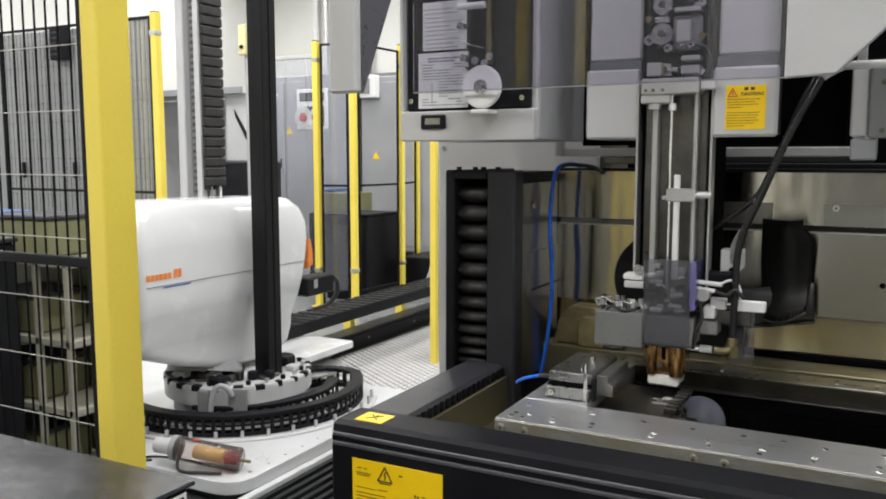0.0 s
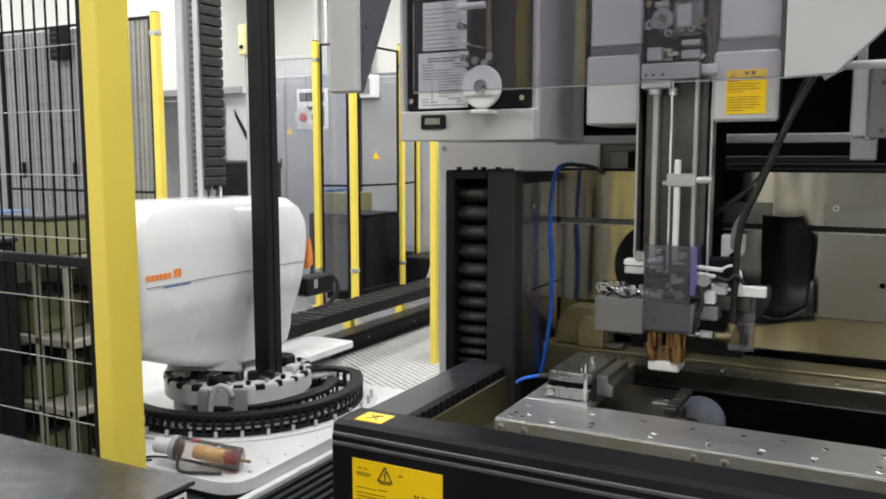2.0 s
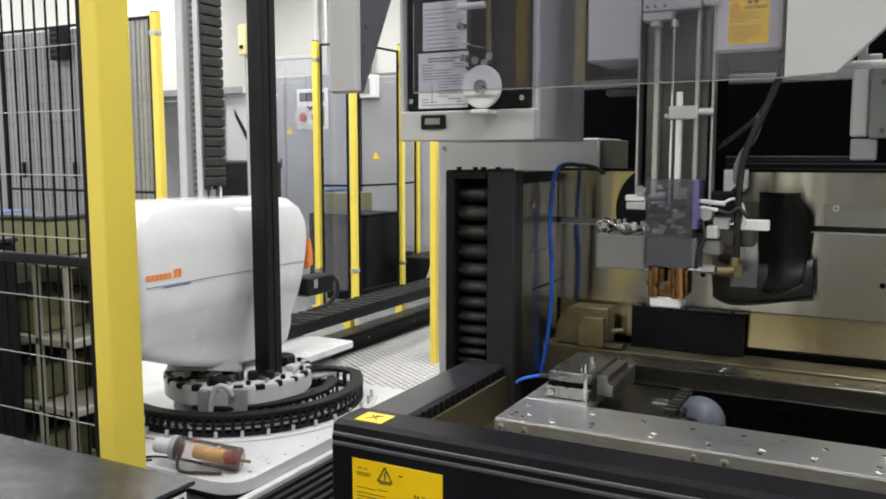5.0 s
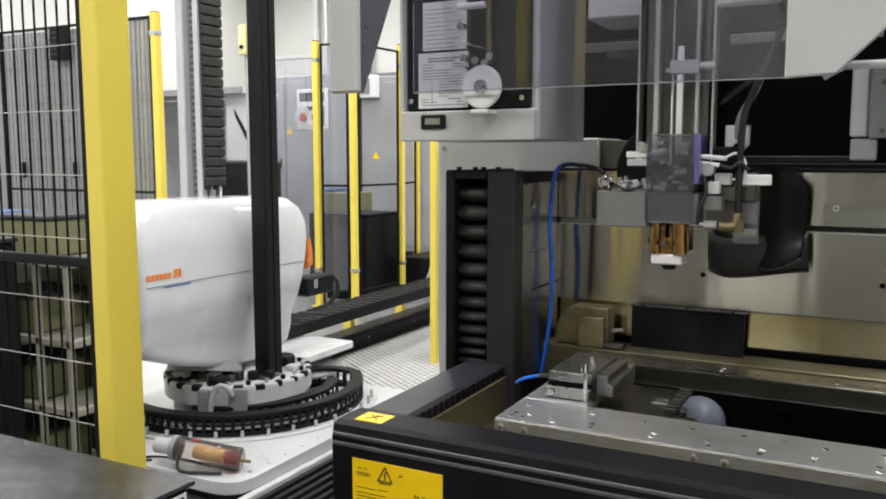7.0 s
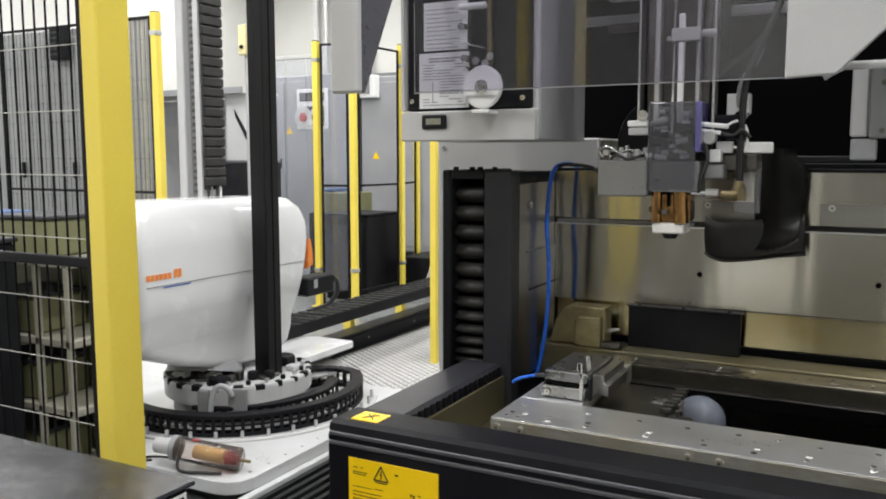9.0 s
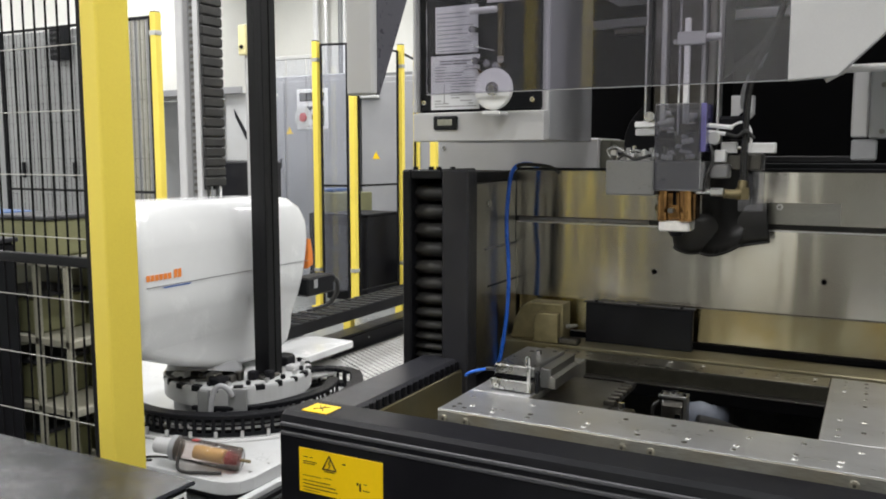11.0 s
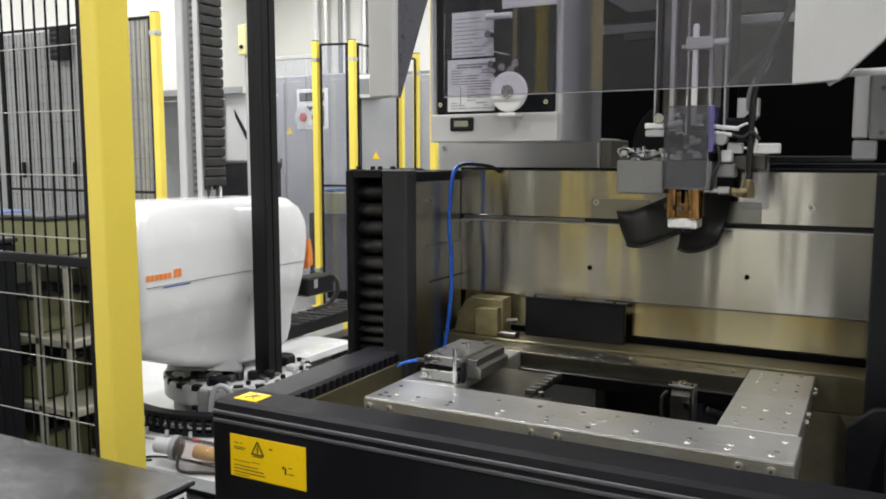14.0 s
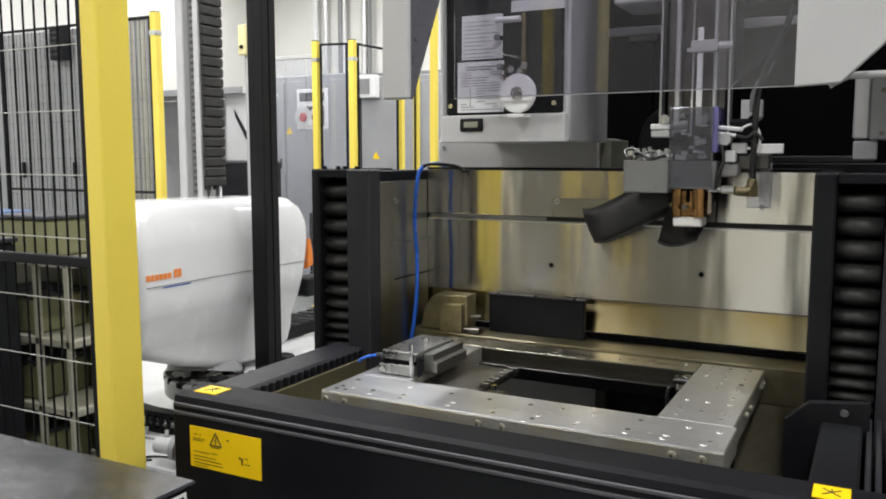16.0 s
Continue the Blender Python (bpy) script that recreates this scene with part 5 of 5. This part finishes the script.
for row in range(-44, 45):
    for col in range(-40, 41):
        u, v = col * 0.05 + (0.025 if row % 2 else 0.0), row * 0.046
        x, y = -2.85 + ca * u - sa * v, 5.38 + sa * u + ca * v
        if -3.37 < x < -2.335 and 4.05 < y < 6.71:
            i0 = len(tv)
            for k, h in ((1.0, 0.0302), (0.74, 0.036)):
                for du, dv in ((-0.0205, 0), (0, -0.036), (0.0205, 0), (0, 0.036)):
                    tv.append((x + k * (ca * du - sa * dv), y + k * (sa * du + ca * dv), h))
            tf += [(i0, i0 + 1, i0 + 5, i0 + 4), (i0 + 1, i0 + 2, i0 + 6, i0 + 5), (i0 + 2, i0 + 3, i0 + 7, i0 + 6), (i0 + 3, i0, i0 + 4, i0 + 7), (i0 + 4, i0 + 5, i0 + 6, i0 + 7)]
me = bpy.data.meshes.new("tread_lugs")
me.from_pydata(tv, [], tf)
me.materials.append(TREAD)
lug = new("tread_lugs", me)
lug.parent = tread
tagged(lug, kind="stuff")

ct = thing("cable_tray", "black ladder cable tray on low feet", "cable tray")
for x in (-3.505, -3.26):
    part("side_rail", bx(x, x + 0.02, 3.9, 6.9, 0.315, 0.392, 0.003), BLACK, ct)
for k in range(30):
    part("rung", bx(-3.503, -3.242, 3.93 + k * 0.098, 3.985 + k * 0.098, 0.3925, 0.397, 0.0015), BLACK, ct)
part("cable_bed", bx(-3.484, -3.261, 3.92, 6.88, 0.32, 0.385, 0), PALEGREY, ct)
for y in (5.29, 6.08, 6.75):
    part("foot", bx(-3.66, -3.59, y, y + 0.06, 0.0, 0.305, 0.003), YELLOW, ct, "yellow foot")
    part("foot_arm", bx(-3.66, -3.32, y + 0.005, y + 0.055, 0.3055, 0.3145, 0.002), YELLOW, ct)
rail = thing("floor_rail", "black steel floor rail beside the tread plate", "floor rail")
part("rail_body", bx(-3.575, -3.397, 4.1, 7.2, 0.0, 0.135, 0.006), BLACK, rail)
part("rail_top", bx(-3.565, -3.41, 4.11, 7.19, 0.1355, 0.15, 0.004), CHARCOAL, rail)
for k in range(4):
    part("rail_bolt", rod((-3.397, 4.55 + k * 0.7, 0.09), (-3.392, 4.55 + k * 0.7, 0.09), 0.008, seg=8), MIDSTEEL, rail)
for x, y, h in ((-4.82, 6.57, 2.56), (-4.46, 6.66, 2.56), (-4.38, 7.42, 2.60), (-4.58, 8.1, 2.60), (-4.862, 4.62, 2.54)):
    fence_post(x, y, h, 0.058, 0.058)
fence_post(-2.675, 4.97, 2.75, 0.045, 0.045, clips=(2.57,))
fence_panel((-4.78, 6.58), (-4.51, 6.65), 0.15, 2.54, 0.05, [], "clear fence panel in a black frame", 0.002, pane=True)
fence_panel((-4.44, 6.71), (-4.385, 7.37), 0.15, 2.54, 5.0, [], "slim open black fence frame between yellow posts", 0.002)
fence_panel((-4.40, 7.47), (-4.57, 8.05), 0.15, 2.54, 5.0, [], "slim open black fence frame between yellow posts", 0.002)
fence_panel((-4.91, 4.62), (-6.7, 4.62), 0.15, 2.52, 0.05, [0.4 + 0.15 * k for k in range(14)], "fine black mesh fence panel between yellow posts", 0.0018)
side_door = thing("grey_door_panel", "tall light grey machine door edge", "door panel")
part("door_leaf", bx(-2.66, -2.61, 5.0, 5.9, 0.04, 1.5, 0.004), PALEGREY, side_door)

# ---- far machines ----
def far_machine(name, x0, x1, y0, y1, h, material, label, doors=3, dark_h=0.0, warn=False):
    m = thing(name, label, "machine")
    if dark_h:
        part("plinth", bx(x0 + 0.02, x1 - 0.02, y0 + 0.02, y1, 0, dark_h - 0.002, 0.01), CHARCOAL, m)
    part("casing", bx(x0, x1, y0, y1, dark_h, h, 0.015), material, m)
    w = (x1 - x0) / doors
    for k in range(doors):
        d = part("door", bx(x0 + k * w + 0.02, x0 + (k + 1) * w - 0.02, y0 - 0.02, y0 - 0.001, dark_h + 0.08, h - 0.08, 0.006), material, m)
        part("handle", bx(x0 + (k + 1) * w - 0.10, x0 + (k + 1) * w - 0.07, y0 - 0.05, y0 - 0.021, h * 0.5, h * 0.5 + 0.14, 0.006), BLACK, d)
        if warn and k == (1 if doors == 3 else 0):
            wx, wz = (-7.51, 1.80) if doors == 3 else (-6.05, 1.445)
            part("warning_triangle", prism([(wx - 0.06, wz), (wx + 0.06, wz), (wx, wz + 0.1)], "y", y0 - 0.024, y0 - 0.021), LABEL, d)
    return m
fm = far_machine("far_machine", -8.2, -6.35, 9.6, 11.2, 2.62, PALEGREY, "pale grey machine casing with doors", doors=3, dark_h=0.2, warn=True)
far_machine("far_machine", -6.3, -4.4, 9.6, 11.2, 2.55, PALEGREY, "pale grey machine casing with doors", doors=2, dark_h=0.2, warn=True)
far_machine("far_machine", -4.35, -3.2, 10.2, 11.3, 2.6, PALEGREY, "pale grey machine casing with doors", doors=2, dark_h=0.6)
far_machine("storage_cabinet", -7.4, -6.05, 4.9, 5.35, 2.56, GREY, "grey storage cabinet behind the fence", doors=2)
far_machine("storage_cabinet", -8.6, -7.0, 5.4, 6.4, 2.2, PALEGREY, "pale grey storage cabinet", doors=2)
spk = thing("black_device_box", "small black device box fixed on the grey cabinet", "device box")
part("box_body", bx(-6.28, -6.13, 4.78, 4.87, 2.28, 2.56, 0.008), BLACK, spk)
for k in range(5):
    part("vent_slot", bx(-6.26, -6.15, 4.776, 4.7795, 2.32 + k * 0.045, 2.335 + k * 0.045, 0), CHARCOAL, spk)
win = part("inspection_window", bx(-7.36, -6.82, 9.555, 9.575, 1.86, 2.42, 0.01), WHITEPLASTIC, fm, "white framed window with a red part inside")
part("window_recess", bx(-7.30, -6.88, 9.548, 9.554, 2.25, 2.37, 0), CHARCOAL, win)
part("window_recess", bx(-7.18, -6.88, 9.548, 9.554, 1.90, 2.18, 0), CHARCOAL, win)
part("red_drum", rod((-7.24, 9.53, 2.03), (-7.24, 9.553, 2.03), 0.065, seg=24, bev=0.01), REDPLASTIC, win)
part("drum_ring", rod((-7.24, 9.545, 2.03), (-7.24, 9.5535, 2.03), 0.15, seg=28), ALU, win)
for x, z in ((-7.05, 2.1), (-6.95, 2.0), (-7.1, 1.95)):
    part("white_cam", rod((x, 9.53, z), (x, 9.547, z), 0.045, seg=16), WHITEPLASTIC, win)
box_ = thing("control_box", "white control box with a grey screen on the far machine", "control box")
part("box_body", bx(-6.34, -5.98, 9.45, 9.575, 2.26, 2.56, 0.01), WHITEPLASTIC, box_)
part("screen", bx(-6.28, -6.06, 9.44, 9.449, 2.31, 2.51, 0.004), GREY, box_)
for k, x in enumerate((-8.35, -8.15, -7.85, -7.78, -7.4, -7.3)):
    cd = thing("conduit_pipe", "thin vertical pipe on the far wall", "pipe", "wall pipes")
    part("pipe", rod((x, 11.4, 0.0), (x, 11.4, 4.55), 0.03 if k % 2 else 0.05, seg=12), (WHITEPLASTIC, ALU, GREY)[k % 3], cd)
sw = thing("switch_box", "small ivory switch box with a black knob on the machine frame", "switch box")
part("box_body", bx(-5.175, -5.085, 5.88, 5.93, 2.38, 2.645, 0.008), mat("ivory_plastic", (0.75, 0.68, 0.36), 0.45, vary=0.05), sw)
part("knob", rod((-5.13, 5.868, 2.45), (-5.13, 5.8795, 2.45), 0.018, seg=12), BLACK, sw)
part("bracket", bx(-5.145, -5.115, 5.931, 5.96, 0.0, 2.66, 0.003), LIGHTGREY, sw)
pc = thing("pleated_curtain", "pale beige pleated plastic curtain behind the mesh fence", "curtain")
part("curtain_rail", bx(-6.02, -5.40, 5.17, 5.21, 2.62, 2.66, 0.004), ALU, pc)
PLEAT = mat("beige_curtain_plastic", (0.34, 0.33, 0.28), 0.4, vary=0.15, scale=3)
for k in range(12):
    part("pleat", prism([(-6.0 + 0.048 * k, 5.18), (-5.977 + 0.048 * k, 5.165 + 0.006 * (k % 3)), (-5.954 + 0.048 * k, 5.18), (-5.977 + 0.048 * k, 5.195)], "z", 0.02, 2.618), PLEAT if k % 3 else GREY, pc)
ledge = tagged(part("trim", bx(-9.45, -3.0, 11.35, 11.49, 2.66, 2.80, 0.005), GREY), "grey ledge along the far wall", "trim", kind="structure")
dk = thing("dark_bin", "tall black bin unit standing by the fence", "bin")
part("bin_body", bx(-5.05, -4.53, 7.0, 7.6, 0, 0.87, 0.01), BLACK, dk)
part("bin_door", bx(-5.0, -4.58, 6.985, 6.999, 0.08, 0.80, 0.004), BLACK, dk)
part("bin_lid", bx(-5.06, -4.52, 6.98, 7.61, 0.871, 0.89, 0.008), BLACK, dk)
lu = thing("low_black_unit", "low matt black unit with a tilted grey cover by the fence", "machine unit")
part("unit_body", bx(-4.51, -3.95, 7.62, 8.2, 0, 0.40, 0.01), BLACK, lu)
part("tilted_cover", prism([(7.42, 0.12), (7.61, 0.40), (7.61, 0.37), (7.45, 0.12)], "x", -4.12, -3.9), PALEGREY, lu)
cr = thing("olive_crate", "pale olive plastic crate with a blue lid", "crate")
part("crate_body", bx(-5.85, -5.30, 7.9, 8.3, 0.82, 1.06, 0.01), CRATE, cr)
part("crate_lid", bx(-5.80, -5.60, 7.92, 8.28, 1.061, 1.10, 0.01), BLUELID, cr)
st = thing("crate_stand", "dark metal stand below an olive crate", "stand")
part("stand_body", bx(-5.9, -5.25, 7.85, 8.35, 0, 0.819, 0.01), BLACK, st)
white_unit = thing("white_machine", "white machine with an angled bracket, shelf and dark lower box", "machine")
part("unit_body", bx(-7.5, -6.2, 6.9, 7.5, 0, 2.09, 0.01), WHITE, white_unit)
part("unit_shelf", bx(-7.4, -5.55, 6.36, 6.9, 2.09, 2.12, 0.004), WHITE, white_unit)
part("shelf_lip", bx(-7.4, -5.55, 6.34, 6.359, 2.085, 2.15, 0.003), PALEGREY, white_unit)
part("side_panel", bx(-5.83, -5.50, 6.42, 6.45, 1.43, 2.088, 0.004), WHITE, white_unit)
part("panel_slit", prism([(-5.715, 1.94), (-5.53, 1.66), (-5.53, 1.58), (-5.70, 1.86)], "y", 6.412, 6.4195), CHARCOAL, white_unit)
part("unit_dark_box", bx(-5.95, -5.48, 6.38, 6.85, 0.7, 1.425, 0.02), CHARCOAL, white_unit)
part("box_post", bx(-5.90, -5.52, 6.45, 6.80, 0.0, 0.699, 0.01), CHARCOAL, white_unit)
cur = thing("strip_curtain", "clear bluish plastic strip curtain hanging by the far machines", "strip curtain")
part("curtain_rail", bx(-6.45, -5.55, 7.60, 7.64, 2.56, 2.60, 0.004), ALU, cur)
for k in range(6):
    s = part("strip", bx(-6.42 + k * 0.14, -6.29 + k * 0.14, 7.612 + 0.008 * (k % 2), 7.615 + 0.008 * (k % 2), 0.02, 2.559, 0), CURTAIN, cur)
    s.visible_shadow = False
for x in (-6.44, -5.57):
    part("curtain_post", bx(x, x + 0.03, 7.605, 7.635, 0.0, 2.559, 0.003), ALU, cur)
ys = thing("floor_stop", "small yellow floor stop block by the rail", "floor stop")
part("stop_block", bx(-3.60, -3.46, 4.36, 4.395, 0.0, 0.17, 0.01), YELLOW, ys)
part("stop_cap", bx(-3.595, -3.465, 4.362, 4.393, 0.1705, 0.19, 0.004), BLACK, ys)
# dark unit, shelving and crates behind the near fence
du = thing("black_machine_unit", "tall matt black machine unit behind the fence", "machine unit")
part("unit_body", bx(-3.7, -3.02, 1.65, 2.1, 0.0, 1.12, 0.01), BLACK, du)
part("unit_lid", bx(-3.71, -3.01, 1.64, 2.11, 1.121, 1.14, 0.004), CHARCOAL, du)
rack = thing("storage_rack", "open white metal storage rack behind the mesh fence", "storage rack")
RX0, RX1, RY0, RY1 = -3.9, -2.78, 2.15, 2.47
for x in (RX0, -3.4, -3.0, RX1 - 0.035):
    for y in (RY0, RY1 - 0.035):
        part("rack_post", bx(x, x + 0.025, y, y + 0.025, 0, 1.05, 0.003), RACKPAINT, rack)
for z in (0.12, 0.42, 0.70, 1.02):
    part("rack_shelf", bx(RX0, RX1, RY0, RY1, z, z + 0.03, 0.003), RACKPAINT, rack)
part("back_board", bx(RX0 + 0.04, RX1 - 0.04, RY1 - 0.03, RY1 - 0.02, 0.16, 1.0, 0), CRATE, rack)
for k, (x, z) in enumerate(((-3.66, 1.0505), (-3.27, 1.0505), (-3.35, 0.4505), (-3.35, 0.7305), (-3.35, 0.1505))):
    c = thing("storage_crate", "olive plastic crate on the storage rack", "crate", "rack crates")
    part("crate_body", bx(x, x + 0.33, RY0 + 0.03, RY1 - 0.05, z, z + 0.15, 0.01), CRATE, c)
    part("crate_lid", bx(x - 0.003, x + 0.333, RY0 + 0.025, RY1 - 0.045, z + 0.1505, z + 0.17, 0.005), BLUELID if k == 0 else CHARCOAL, c)
cart = thing("floor_gear", "black motor unit with white blocks on the base plate", "motor unit")
part("motor", rod((-3.75, 2.62, 0.22), (-3.35, 2.62, 0.22), 0.09, seg=24, bev=0.01), CHARCOAL, cart)
part("motor_block", bx(-3.60, -3.45, 2.66, 2.85, 0.1255, 0.36, 0.01), BLACK, cart)
part("white_block", bx(-3.85, -3.76, 2.56, 2.66, 0.1255, 0.28, 0.006), WHITEPLASTIC, cart)
part("blue_cable", tube([(-3.3, 2.75, 0.14), (-3.22, 2.72, 0.3), (-3.2, 2.74, 0.42), (-3.25, 2.8, 0.46)], 0.02), BLUELID, cart, smooth=True)

# ---- movement ----
START, STOP = 8.87, 15.9
def drawn(t):
    return min(1.0, max(0.0, (t - START) / (STOP - START)))
def lifted(t):
    return 0.297 * min(1.0, max(0.0, (t - 1.33) / (8.42 - 1.33)))
TIMES = [0.0, 0.7, 1.2, 1.33, 1.45] + [2.0 + 0.5 * k for k in range(13)] + [8.32, 8.42, 8.55, 8.77, 8.87, 8.97] + [9.5 + 0.5 * k for k in range(13)] + [15.8, 15.9, 16.0]


def motions():
    back = 0.1855
    left = -0.367
    for ob in (tank, table, clamp, shelf, hose):
        walk(ob, [(t, pose(left * drawn(t), 0, 0)) for t in TIMES])
    for ob in (cabinet, hood, bracket, lower_head):
        walk(ob, [(t, pose(0, back * drawn(t), 0)) for t in TIMES])
    for ob in (head,):
        walk(ob, [(t, pose(0, back * drawn(t), lifted(t))) for t in TIMES])
    walk(flap_right, FLAPR)
    walk(flap_left, FLAPL)


FLAPR = [(0, pose(-0.162, 1.885, 1.113, 0, 0, 0)),
         (1.3, pose(-0.162, 1.885, 1.116, 0, 0, 0)),
         (4, pose(-0.168, 1.885, 1.147, 0, 0, 0)),
         (7, pose(-0.176, 1.885, 1.223, 0, 0, 0)),
         (8.4, pose(-0.180, 1.885, 1.256, 0, 0, 0)),
         (8.9, pose(-0.181, 1.885, 1.261, 0, 0, 0)),
         (11.5, pose(-0.314, 1.885, 1.244, 0, 2, 0)),
         (13, pose(-0.326, 1.885, 1.243, 0, 3, 0)),
         (14, pose(-0.341, 1.885, 1.25, 0, 5, 0)),
         (15, pose(-0.351, 1.885, 1.258, 0, 8, 0)),
         (15.9, pose(-0.385, 1.885, 1.261, 0, 10, 0)),
         (16, pose(-0.385, 1.885, 1.261, 0, 10, 0))]
FLAPL = [(0, pose(-0.276, 1.885, 1.103, 0, 20, 0)),
         (1.3, pose(-0.276, 1.885, 1.106, 0, 20, 0)),
         (4, pose(-0.277, 1.885, 1.128, 0, 20, 0)),
         (7, pose(-0.292, 1.885, 1.212, 0, 20, 0)),
         (8.4, pose(-0.297, 1.885, 1.24, 0, 20, 0)),
         (8.9, pose(-0.299, 1.885, 1.245, 0, 20, 0)),
         (11.5, pose(-0.391, 1.885, 1.258, 0, 14, 0)),
         (13, pose(-0.443, 1.885, 1.257, 0, 8, 0)),
         (14, pose(-0.482, 1.885, 1.265, 0, 4, 0)),
         (15, pose(-0.519, 1.885, 1.270, 0, 0, 0)),
         (15.9, pose(-0.562, 1.885, 1.272, 0, 0, 0)),
         (16, pose(-0.562, 1.885, 1.272, 0, 0, 0))]
motions()
